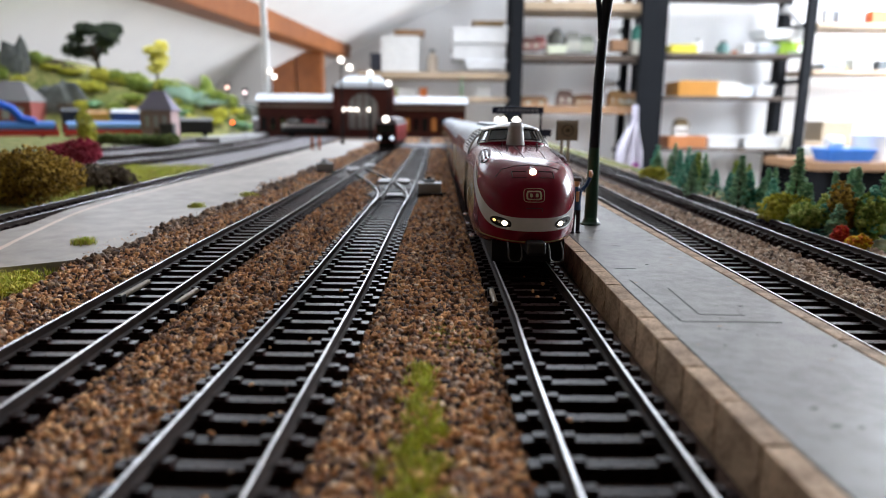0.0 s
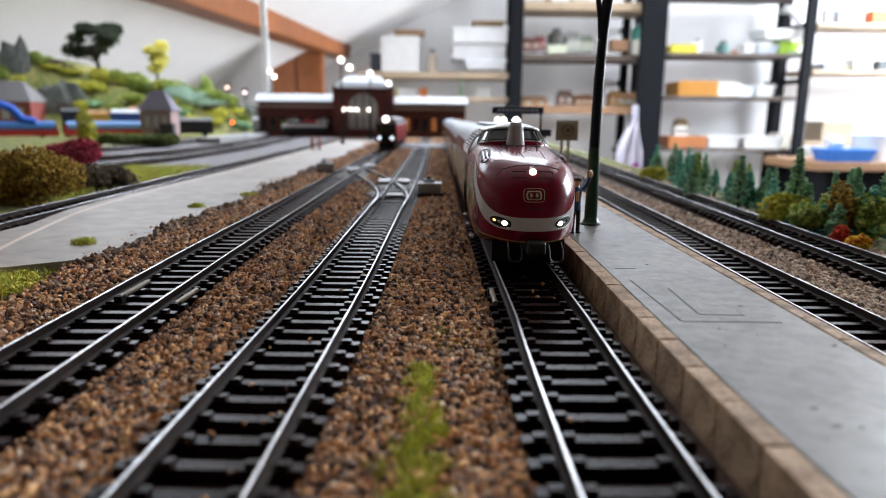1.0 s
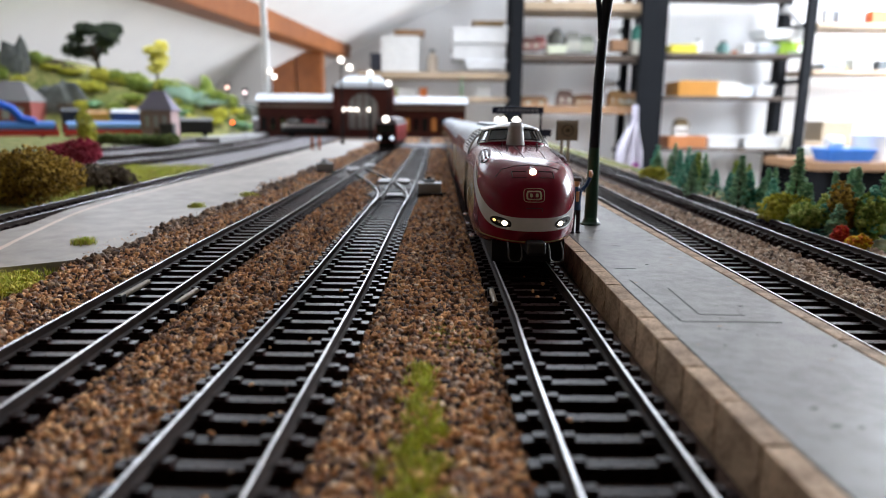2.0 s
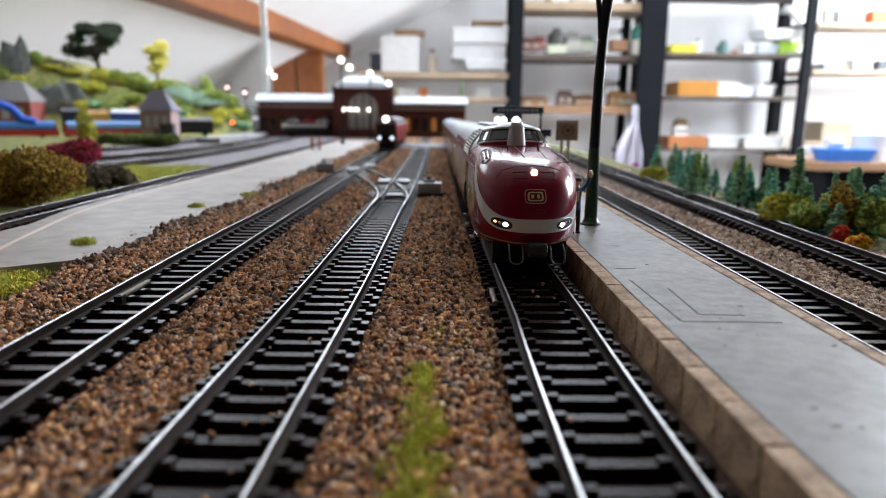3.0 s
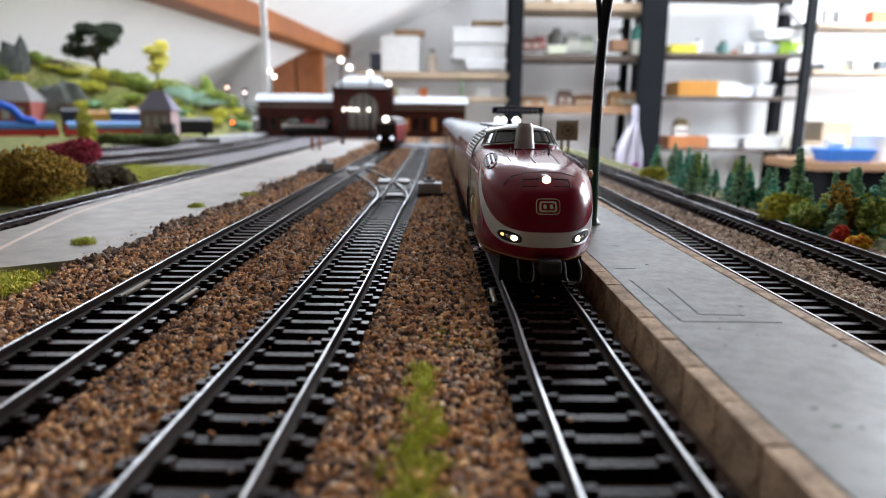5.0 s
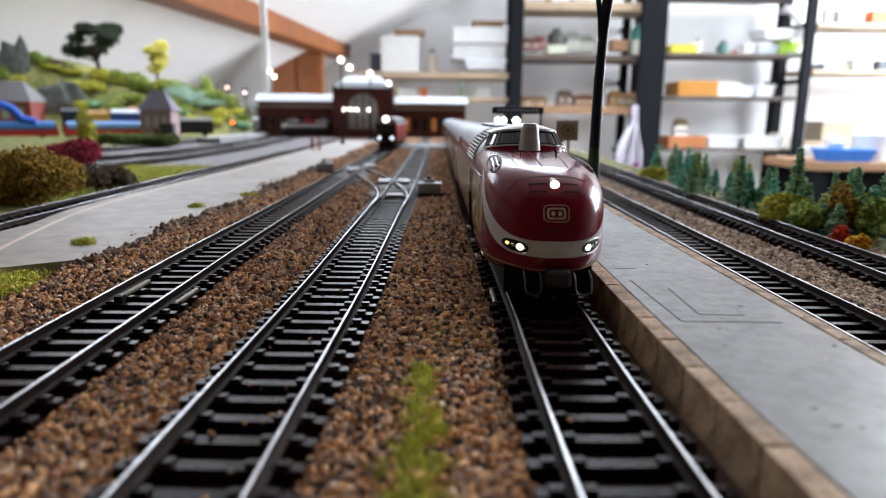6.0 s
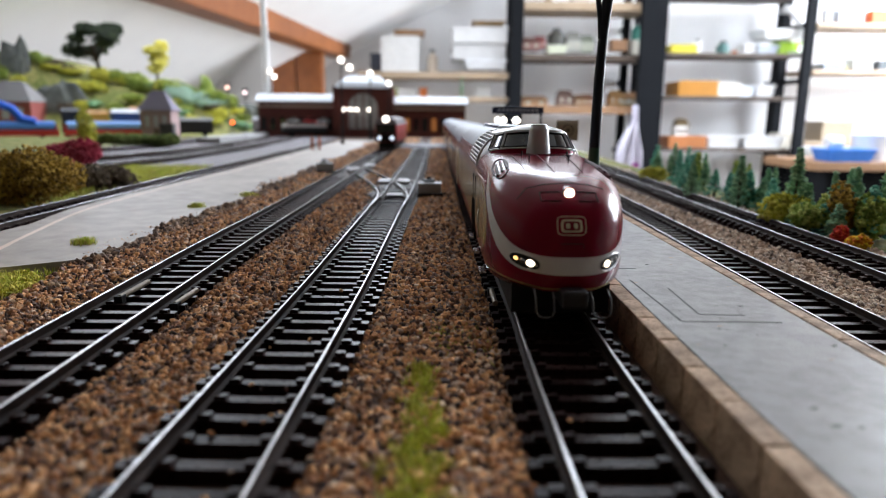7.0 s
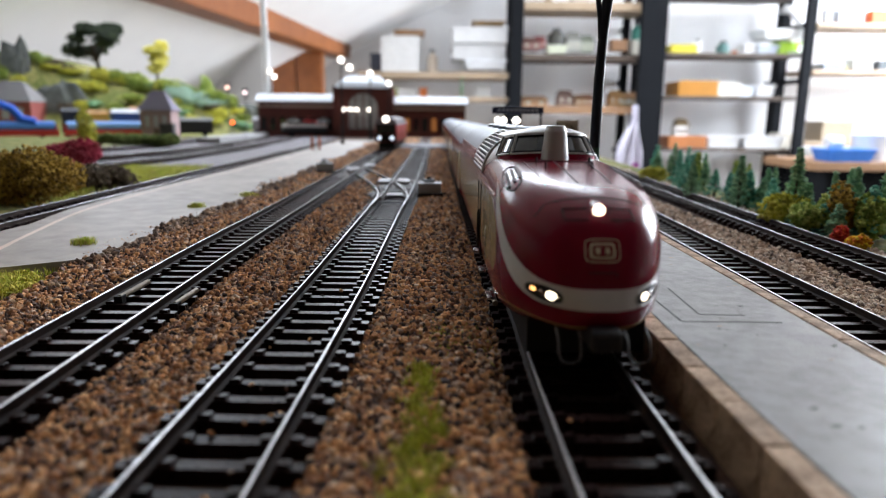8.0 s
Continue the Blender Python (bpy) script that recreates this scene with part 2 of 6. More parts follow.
lamp_a = window_light("roof_window_light", SLOPE @ Vector((1.35, -1.85, 0.02)), SLOPE @ Vector((1.35, -1.85, -1)), 1.25, 1.65, 50)
lamp_c = window_light("small_roof_window_light", SLOPE @ Vector((0.325, -2.87, 0.02)), SLOPE @ Vector((0.325, -2.87, -1)), 0.62, 1.0, 11)
lamp_b = window_light("east_window_light", (3.86, 3.2, 1.02), (0.5, 3.2, 0.45), 2.1, 1.55, 225)


def window_frame(name, m, wide, high):
    w = thing(name, label="white wooden window frame", category="window", kind="structure")
    w.matrix_basis = m
    for x0, x1, z0, z1 in ((0, wide, 0, 0.06), (0, wide, high - 0.06, high), (0, 0.06, 0.06, high - 0.06), (wide - 0.06, wide, 0.06, high - 0.06),
                           (wide / 2 - 0.03, wide / 2 + 0.03, 0.06, high - 0.06)):
        part("frame_bar", Shape().box(x0, x1, 0, 0.06, z0, z1), WALL, w, unit=1.0)
    return w


window_frame("window_1", pose(3.89, 2.1, 0.2, 0, 0, 90), 2.2, 1.65)

# short oblique slab added below the slope, left of the posts, as wall shade
nib = Shape()
# turned away from the east window, so that it stays grey
for k, (x, y, z) in enumerate(((-0.862, 3.52, 0.41), (-1.45, 4.10, 0.057))):
    nib.v += [(x, y, FLOOR_Z), (x, y, z), (x - 0.03, y + 0.03, z), (x - 0.03, y + 0.03, FLOOR_Z)]
nib.f += [(0, 1, 2, 3), (7, 6, 5, 4), (0, 4, 5, 1), (1, 5, 6, 2), (2, 6, 7, 3), (3, 7, 4, 0)]
tagged(part("shade_wall_slab", nib, WALL, unit=1.0), "short white slab added for the shaded wall below the roof slope", kind="structure")

# purlin and posts of varnished pine
def timber(name, a, b, wide, high, label):
    a, b = Vector(a), Vector(b)
    d = b - a
    s = Shape().box(-wide / 2, wide / 2, 0, d.length, -high / 2, high / 2)
    ob = part(name, s, BEAM, unit=1.0, bevel=0.008)
    ob.matrix_basis = Matrix.Translation(a) @ d.to_track_quat("Y", "Z").to_matrix().to_4x4()
    return tagged(ob, label, "beam")


timber("roof_beam", (-1.215, 0.2, 0.495), (-0.59, BACK - 0.16, 0.495), 0.14, 0.15, "long brown varnished pine purlin under the roof slope")
timber("roof_post", (-0.888, 4.18, FLOOR_Z), (-0.888, 4.18, 0.42), 0.145, 0.12, "brown varnished pine post below the purlin")
timber("roof_post", (-0.727, 4.18, FLOOR_Z), (-0.727, 4.18, 0.42), 0.155, 0.12, "brown varnished pine post below the purlin")

# ---- shelving along the back wall ----
def upright(x, y, wide=0.075, top=1.6):
    """A ladder frame: two posts joined by rungs."""
    t = new("shelf_upright")
    t.matrix_basis = pose(x, y, FLOOR_Z)
    for name, y0 in (("front_post", 0), ("rear_post", 0.30)):
        w = wide if y0 == 0 else min(wide, 0.06)
        part(name, Shape().box(-w / 2, w / 2, y0, y0 + 0.04, 0, top - FLOOR_Z), STEEL_DARK, t, unit=1.0, bevel=0.004)
    for z in (0.35, 0.80, 1.27, 1.62, 2.2):
        part("rung", Shape().box(-0.012, 0.012, 0.04, 0.30, z, z + 0.03), STEEL_DARK, t, unit=1.0)
    return tagged(t, "dark anthracite steel shelving upright", "shelf upright", "shelving uprights")


def shelf_board(x0, x1, z, thick=0.035, y0=4.28, y1=4.62, label="light wooden shelf board on steel uprights", mat=None):
    ob = part("shelf_board", Shape().box(x0, x1, y0, y1, z - thick, z), mat or BOARD, unit=1.0, bevel=0.004)
    return tagged(ob, label, "shelf", "shelf boards")


for x, w in ((0.56, 0.08), (1.428, 0.165), (2.43, 0.06)):
    upright(x, 4.24, w)
upright(2.43, 4.60, 0.05)
upright(1.36, 4.60, 0.05)
shelf_board(0.60, 1.41, 0.755, 0.05)
shelf_board(0.60, 1.41, 0.435, 0.035, label="dark brown shelf board on steel uprights", mat=BOARD_DARK)
shelf_board(0.60, 1.41, 0.115, 0.05, label="orange-brown wooden shelf board on steel uprights", mat=BENCH)
for z in (0.83, 0.455, 0.185, -0.150):
    shelf_board(1.52, 2.40, z, 0.022, label="dark brown shelf board on steel uprights", mat=BOARD_DARK)
for z in (0.65, 0.36):
    shelf_board(2.49, 3.6, z, 0.03)
shelf_board(-0.45, 0.52, 0.32, 0.04)
shelf_board(0.60, 1.41, -0.25, 0.04)
shelf_board(-0.40, 0.52, 0.165, 0.03)


def paint(rgb, rough=0.5):
    key = "paint_%03d_%03d_%03d" % tuple(int(c * 100) for c in rgb)
    return bpy.data.materials.get(key) or material(key, rgb, rough, second=tuple(c * 0.85 for c in rgb), scale=40)


def stored(kind, x, z, w, h, rgb, label):
    """A small thing kept on a board."""
    m, d = paint(rgb), min(0.26, max(0.06, w))
    if x > 1.5:  # set down on the nearest board
        z = next((b for b in ((0.455, 0.185, -0.15) if x < 2.45 else (0.65, 0.36, -0.10)) if abs(z - b) < 0.045), z)
    names = {"model": "model_house", "ball": "ball", "tub": "tub", "bottle": "bottle", "jar": "jar"}
    t = new(names.get(kind, kind))
    t.matrix_basis = pose(x, 4.42, z)
    tagged(t, label, names.get(kind, kind).replace("_", " "))
    if kind in ("bottle", "jar"):
        r = w / 2
        part("body", Shape().lathe([(r * 0.9, 0), (r, 0.02 * h), (r, h * 0.62), (r * 0.55, h * 0.78), (r * 0.45, h * 0.86)], (0, 0, 0), 14), m, t, unit=1.0, smooth=True)
        part("cap", Shape().lathe([(r * 0.5, h * 0.86), (r * 0.5, h)], (0, 0, 0), 14), paint((0.1, 0.1, 0.1)), t, unit=1.0, smooth=True)
    elif kind == "ball":
        part("body", Shape().ball((0, 0, h / 2), (w / 2, w / 2, h / 2), 14, 10), m, t, unit=1.0, smooth=True)
    elif kind in ("tray", "tub"):
        s = Shape()
        k = 0.86
        v = [(-w / 2 * k, -d / 2 * k, 0), (w / 2 * k, -d / 2 * k, 0), (w / 2 * k, d / 2 * k, 0), (-w / 2 * k, d / 2 * k, 0),
             (-w / 2, -d / 2, h), (w / 2, -d / 2, h), (w / 2, d / 2, h), (-w / 2, d / 2, h)]
        v += [(a * 0.94, b * 0.94, max(c - 0.004, 0.006)) for a, b, c in v[4:]] + [(a * 0.92, b * 0.92, 0.006) for a, b, c in v[:4]]
        s.add(v, [(3, 2, 1, 0), (0, 1, 5, 4), (1, 2, 6, 5), (2, 3, 7, 6), (3, 0, 4, 7), (4, 5, 9, 8), (5, 6, 10, 9), (6, 7, 11, 10), (7, 4, 8, 11),
                  (8, 9, 13, 12), (9, 10, 14, 13), (10, 11, 15, 14), (11, 8, 12, 15), (12, 13, 14, 15)])
        part("body", s, m, t, unit=1.0)
        part("rim", Shape().box(-w / 2 - 0.004, w / 2 + 0.004, -d / 2 - 0.006, -d / 2 - 0.001, h - 0.012, h), m, t, unit=1.0)
    elif kind == "model":
        part("wall", Shape().box(-w / 2, w / 2, -d / 2, d / 2, 0, h * 0.6), m, t, unit=1.0)
        g = Shape().add([(-w * 0.56, -d * 0.56, h * 0.58), (w * 0.56, -d * 0.56, h * 0.58), (w * 0.56, d * 0.56, h * 0.58), (-w * 0.56, d * 0.56, h * 0.58), (-w * 0.4, 0, h), (w * 0.4, 0, h)],
                        [(3, 2, 1, 0), (0, 1, 5, 4), (2, 3, 4, 5), (1, 2, 5), (3, 0, 4)])
        part("roof", g, paint(tuple(c * 0.6 for c in rgb)), t, unit=1.0)
        for k in (-0.25, 0.25):
            part("window", Shape().box(w * k - w * 0.09, w * k + w * 0.09, -d / 2 - 0.003, -d / 2, h * 0.2, h * 0.45), paint((0.5, 0.48, 0.4)), t, unit=1.0)
    elif kind == "crate":
        for i in range(3):
            part("slat", Shape().box(-w / 2, w / 2, -d / 2, -d / 2 + 0.01, h * (i / 3 + 0.02), h * (i / 3 + 0.30)), m, t, unit=1.0)
        part("body", Shape().box(-w / 2 + 0.005, w / 2 - 0.005, -d / 2 + 0.012, d / 2, 0, h * 0.93), m, t, unit=1.0)
    else:
        part("body", Shape().box(-w / 2, w / 2, -d / 2, d / 2, 0, h * 0.82), m, t, unit=1.0, bevel=0.003)
        part("lid", Shape().box(-w / 2 - 0.004, w / 2 + 0.004, -d / 2 - 0.004, d / 2 + 0.004, h * 0.82, h), m, t, unit=1.0, bevel=0.003)
    return t


stored("carton", -0.18, 0.32, 0.24, 0.22, (.75, .75, .74), "plain white cardboard carton on the wall shelf")
stored("board_game", -0.12, 0.55, 0.19, 0.03, (.35, .2, .1), "flat brown box lying on a white carton")
stored("jar", 0.03, 0.32, 0.07, 0.15, (.6, .5, .4), "beige round jar on the wall shelf")
stored("binder", -0.34, 0.32, 0.07, 0.12, (.05, .06, .09), "dark blue binder standing on the wall shelf")
stored("carton", 0.33, 0.50, 0.35, 0.10, (.7, .7, .7), "long white carton on the stack")
stored("carton", 0.32, 0.40, 0.33, 0.09, (.6, .6, .6), "pale grey carton at the bottom of the stack")
stored("tray", 0.37, 0.34, 0.27, 0.06, (.8, .82, .85), "white plastic tray with rounded rim")
stored("box", 0.46, 0.41, 0.06, 0.09, (.7, .2, .03), "orange tin beside white cartons")
stored("tray", 0.39, 0.61, 0.21, 0.03, (.3, .2, .1), "brown wooden tray on top of the cartons")
stored("model", 0.67, 0.47, 0.12, 0.08, (.25, .12, .1), "small brown model house on a shelf")
stored("model", 0.73, 0.48, 0.07, 0.08, (.4, .12, .12), "small red model house on a shelf")
stored("bottle", 0.84, 0.50, 0.11, 0.11, (.06, .06, .05), "dark canister on a shelf")
stored("tray", 0.84, 0.45, 0.13, 0.05, (.75, .78, .6), "white tub on a shelf")
stored("model", 0.95, 0.46, 0.09, 0.13, (.4, .4, .36), "grey model house on a shelf")
stored("model", 1.04, 0.46, 0.08, 0.11, (.35, .38, .3), "grey green model house on a shelf")
stored("box", 1.25, 0.47, 0.10, 0.07, (.45, .25, .14), "tan cardboard box on a shelf")
stored("bottle", 1.37, 0.54, 0.07, 0.11, (.02, .16, .12), "dark green bottle on a shelf")
stored("box", 1.38, 0.45, 0.09, 0.09, (.5, .47, .4), "cream box on a shelf")
stored("model", 0.70, 0.11, 0.17, 0.07, (.35, .2, .1), "model house with brown roof")
stored("tray", 0.69, 0.11, 0.12, 0.04, (.7, .65, .6), "white tray on the lower board")
stored("model", 0.91, 0.12, 0.10, 0.10, (.16, .1, .08), "dark brown model building on a shelf")
stored("model", 1.02, 0.12, 0.09, 0.07, (.28, .16, .08), "brown model building on a shelf")
stored("model", 1.25, 0.12, 0.09, 0.10, (.36, .2, .08), "ochre model building on a shelf")
stored("model", 1.35, 0.12, 0.09, 0.09, (.3, .16, .08), "brown model shed on a shelf")
stored("box", 1.66, 0.455, 0.18, 0.055, (.65, .55, .04), "yellow box on a shelf")
stored("tray", 1.77, 0.47, 0.05, 0.07, (.75, .75, .75), "white tub beside a yellow box")
stored("bottle", 1.95, 0.48, 0.08, 0.09, (.08, .18, .17), "teal bottle on a shelf")
stored("ball", 2.03, 0.48, 0.04, 0.03, (.6, .2, .1), "small orange ball on a shelf")
stored("box", 2.37, 0.49, 0.15, 0.08, (.3, .5, .02), "lime green box on a shelf")
stored("tray", 2.29, 0.55, 0.24, 0.06, (.8, .82, .82), "white tray stacked on boxes")
stored("tray", 2.22, 0.48, 0.14, 0.06, (.45, .5, .55), "grey plastic tray on a shelf")
stored("crate", 1.76, 0.17, 0.26, 0.10, (.5, .22, .03), "orange wooden crate on a shelf")
stored("box", 1.98, 0.18, 0.15, 0.09, (.7, .68, .6), "cream box on a shelf")
stored("tray", 2.11, 0.18, 0.11, 0.07, (.65, .7, .75), "pale blue tray on a shelf")
stored("crate", 1.72, -0.13, 0.25, 0.08, (.48, .18, .06), "orange wooden crate on the low board")
stored("tray", 1.97, -0.14, 0.22, 0.08, (.75, .75, .75), "white tray on the low board")
stored("tray", 2.23, -0.14, 0.27, 0.08, (.78, .78, .78), "white flat tray on the low board")
stored("model", 1.71, -0.05, 0.08, 0.09, (.25, .18, .1), "small brown model house on a crate")
stored("tub", 2.63, 0.65, 0.06, 0.10, (.6, .62, .65), "pale grey tub on the high board")
stored("tub", 2.73, 0.64, 0.12, 0.09, (.6, .66, .75), "pale blue tub on the high board")
stored("bottle", 2.84, 0.64, 0.06, 0.13, (.8, .8, .8), "white bottle on the high board")
stored("box", 2.95, 0.63, 0.12, 0.09, (.65, .12, .02), "bright orange box on the high board")
stored("ball", 2.77, 0.35, 0.06, 0.05, (.55, .5, .1), "yellow ball on a board")
stored("tub", 2.87, 0.34, 0.12, 0.08, (.78, .78, .76), "white tub on a board")
stored("box", 3.03, 0.34, 0.07, 0.07, (.05, .06, .07), "black case on a board")
stored("tray", 2.67, 0.34, 0.15, 0.04, (.3, .35, .45), "blue grey tray on a board")

stored("tray", -0.14, 0.165, 0.12, 0.05, (0.72, 0.72, 0.7), "white tray on the low wall shelf")
stored("box", -0.03, 0.165, 0.05, 0.06, (0.65, 0.18, 0.04), "small orange box on the low wall shelf")
stored("box", -0.22, 0.165, 0.05, 0.06, (0.35, 0.45, 0.06), "small green box on the low wall shelf")
stored("tub", 0.36, 0.165, 0.10, 0.08, (0.6, 0.6, 0.58), "pale grey tub on the low wall shelf")
stored("model", 1.32, 0.115, 0.09, 0.09, (0.4, 0.26, 0.1), "ochre model house on a shelf")
stored("model", 1.06, 0.115, 0.08, 0.08, (0.3, 0.15, 0.1), "brown model house on a shelf")
stored("bottle", 0.78, 0.755, 0.05, 0.12, (0.4, 0.3, 0.2), "brown bottle on the top shelf")
stored("tub", 0.98, 0.755, 0.12, 0.09, (0.6, 0.55, 0.5), "beige tub on the top shelf")
stored("bottle", 1.78, 0.455, 0.05, 0.10, (0.7, 0.7, 0.68), "white bottle on a dark shelf")
stored("tub", 2.12, 0.455, 0.10, 0.07, (0.75, 0.75, 0.75), "white tub on a dark shelf")
stored("tub", 2.24, 0.165, 0.12, 0.08, (0.78, 0.78, 0.78), "white tub on a dark shelf")
stored("box", 1.70, -0.155, 0.08, 0.14, (0.7, 0.7, 0.68), "white box on a dark shelf")
stored("box", 2.40, -0.155, 0.10, 0.10, (0.55, 0.5, 0.42), "beige box on a dark shelf")
stored("box", 2.73, -0.10, 0.21, 0.13, (0.42, 0.34, 0.24), "brown cardboard box on a shelf behind the workbench")
shelf_board(2.49, 3.6, -0.10, 0.03)

desk_lamp = new("desk_lamp")
desk_lamp.matrix_basis = pose(2.42, 4.36, 0.455)
tagged(desk_lamp, "white jointed desk lamp on a shelf", "lamp")
part("base", Shape().lathe([(0.07, 0), (0.07, 0.012), (0.02, 0.02)], (0, 0, 0), 18), paint((0.8, 0.8, 0.8)), desk_lamp, unit=1.0, smooth=True)
part("lower_arm", Shape().tube([(0, 0, 0.015), (0.04, 0, 0.16)], 0.018, 12), paint((0.8, 0.8, 0.8)), desk_lamp, unit=1.0, smooth=True)
part("upper_arm", Shape().tube([(0.04, 0, 0.16), (-0.09, 0, 0.29)], 0.022, 12), paint((0.8, 0.8, 0.8)), desk_lamp, unit=1.0, smooth=True)
part("shade", Shape().lathe([(0.02, 0.31), (0.03, 0.29), (0.045, 0.26)], (-0.10, 0, 0), 18), paint((0.7, 0.7, 0.7)), desk_lamp, unit=1.0, smooth=True)

# worktop in the shelving corner
desk = new("workbench")
tagged(desk, "brown wooden workbench on dark steel legs", "workbench")
desk.matrix_basis = pose(0, 0, 0)
part("worktop", Shape().box(1.93, 3.7, 3.20, 3.70, -0.21, -0.165), BENCH, desk, unit=1.0, bevel=0.006)
for x, y in ((1.98, 3.25), (1.98, 3.65), (3.6, 3.25), (3.6, 3.65)):
    part("leg", Shape().box(x - 0.03, x + 0.03, y - 0.03, y + 0.03, FLOOR_Z, -0.21), STEEL_DARK, desk, unit=1.0)
# Black box and fronts added to give the dark beneath the worktop.
shade_box = part("drawer_unit", Shape().box(2.02, 3.55, 3.29, 3.64, FLOOR_Z + 0.06, -0.215), STEEL_DARK, desk, "black box standing in for the dark under the worktop", unit=1.0, bevel=0.004)
for i in range(4):
    part("bench_shade_front", Shape().box(2.04 + i * 0.375, 2.39 + i * 0.375, 3.275, 3.288, -0.42, -0.235), STEEL_DARK, shade_box, unit=1.0, bevel=0.004)

# ---- layout board ----
HILL_AT, HILL_UP = [-0.90, -0.624, -0.578, -0.523, -0.452, -0.40, -0.358, -0.30, -0.26, -0.22], [0.085, 0.088, 0.082, 0.058, 0.040, 0.028, 0.020, 0.008, -0.01, -0.03]


def ground_z(x, y):
    """Height of the scenery: flat at the tracks, a hill to the north-west, lower ground past the tracks in the east."""
    z = -5.0
    if x > 70:
        z -= 5.0 * min(1, (x - 70) / 14)
    if x < -178 and y < 1120:
        z -= 2.2 * min(1, (-178 - x) / 4) * min(1, (1120 - y) / 60)
    if x < -215 and y > 1000:
        k = min(1, max(0, (y - 1580) / 200))
        k = k * k * (3 - 2 * k)
        top = 45 + 1790 * float(np.interp(x / 1790, HILL_AT, HILL_UP))
        z += max(0, top + 5) * k + 6 * k * noise.noise(Vector((x * 0.02, y * 0.02, 0)))
    return z


MOSS = material("scatter_meadow", (0.12, 0.15, 0.03), 0.95, second=(0.32, 0.29, 0.10), scale=90, contrast=(0.42, 0.58), bump=0.0015, bump_scale=700)
OUTER = [(150, -60), (160, 180), (167.5, 310), (174.5, 460), (190, 800), (215, 1400), (240, 2100)]
g = Shape()
xs = [-1250, -1100] + list(range(-1000, -199, 25)) + [-182, -178, -150, -100, -50, 0, 50, 68, 70, 77, 84, 100, 150, 190, 225, 262]
ys = list(range(-150, 2101, 30))
for x in xs:
    for y in ys:
        if x > 185:  # the board ends just past the outer track
            x_at = float(np.interp(y, [p[1] for p in OUTER], [p[0] for p in OUTER])) + (x - 170) * 0.55
        else:
            x_at = x
        g.v.append((x_at, y, ground_z(x_at, y)))
n = len(ys)
for i in range(len(xs) - 1):
    for j in range(n - 1):
        g.f.append((i * n + j, (i + 1) * n + j, (i + 1) * n + j + 1, i * n + j + 1))
me = mesh_of("layout_ground", g, SOIL, smooth=True)
me.materials.append(MOSS)
me.materials.append(YARD)
for f in me.polygons:
    f.material_index = 1 if f.center.x < -0.225 or f.center.x > 0.187 else 0
    if -0.50 < f.center.x < -0.21 and 0.64 + max(0.0, -0.30 - f.center.x) < f.center.y < 1.56:
        f.material_index = 2
tagged(new("ground", me), "scenic ground of the model railway, ballast bed and meadow", kind="structure")
tagged(part("layout_board", Shape().box(-1250, 205, -150, 2100, -60, -13), BOARD), "plywood baseboard of the model railway", "baseboard")
table = new("layout_trestle")
tagged(table, "wooden trestle under the model railway board", "trestle")
for x in (-1100, 200):
    for y in (0, 1900):
        part("leg", Shape().box(x - 30, x + 30, y - 30, y + 30, -1000, -60), BOARD, table)

# ---- tracks ----
PITCH_SLEEPER = 7.15
TRAIN_LINE = [(26.2, -60), (26.7, 20), (27.85, 100), (28.6, 130), (29.4, 165), (31.6, 400), (36.2, 800), (44, 1450)]
MID_LINE = [(-34.5, -60), (-32.3, 25), (-30.3, 80), (-28.0, 126), (-25.6, 180), (-23.8, 240), (-21.2, 330), (-17.2, 440), (-10.6, 820), (-2, 1450)]
LEFT_LINE = [(-77, -60), (-76.0, 60), (-75.0, 160), (-74.4, 232), (-71.4, 350), (-66, 590), (-60, 900), (-55, 1400)]
RIGHT_LINE = [(105, -60), (107, 60), (109.5, 140), (111.3, 200), (113.6, 272), (120, 430), (136, 800), (160, 1400)]
FAR_RIGHT_LINE = [(150, -60), (154, 60), (160, 180), (163.8, 240), (167.5, 310), (171, 380), (174.5, 460), (190, 800), (215, 1400)]
FAR_LEFT_LINE = [(-196, -60), (-195, 100), (-194, 230), (-193.5, 310), (-192.5, 395), (-190, 530), (-185, 760), (-179, 960), (-172, 1250)]
YARD_LINE = [(-335, 560), (-312, 641), (-292, 797), (-280, 1137), (-290, 1500)]
YARD_LINE_2 = [(-410, 600), (-371, 753), (-339, 929), (-336, 1323), (-360, 1540)]
YARD_LINE_3 = [(-510, 720), (-456, 911), (-423, 1159), (-440, 1560)]

sl = Shape().box(-13.2, 13.2, -1.15, 1.15, -2.4, 0)
for cx in (-10.5, -6.1, 6.1, 10.5):
    sl.box(cx - 1.0, cx + 1.0, -0.8, 0.8, 0, 0.75)
SLEEPER_MESH = mesh_of("sleeper", sl, SLEEPER)
sl = Shape().box(-13.2, 13.2, -1.15, 1.15, -2.4, 0)
PLAIN_SLEEPER_MESH = mesh_of("sleeper", sl, SLEEPER)


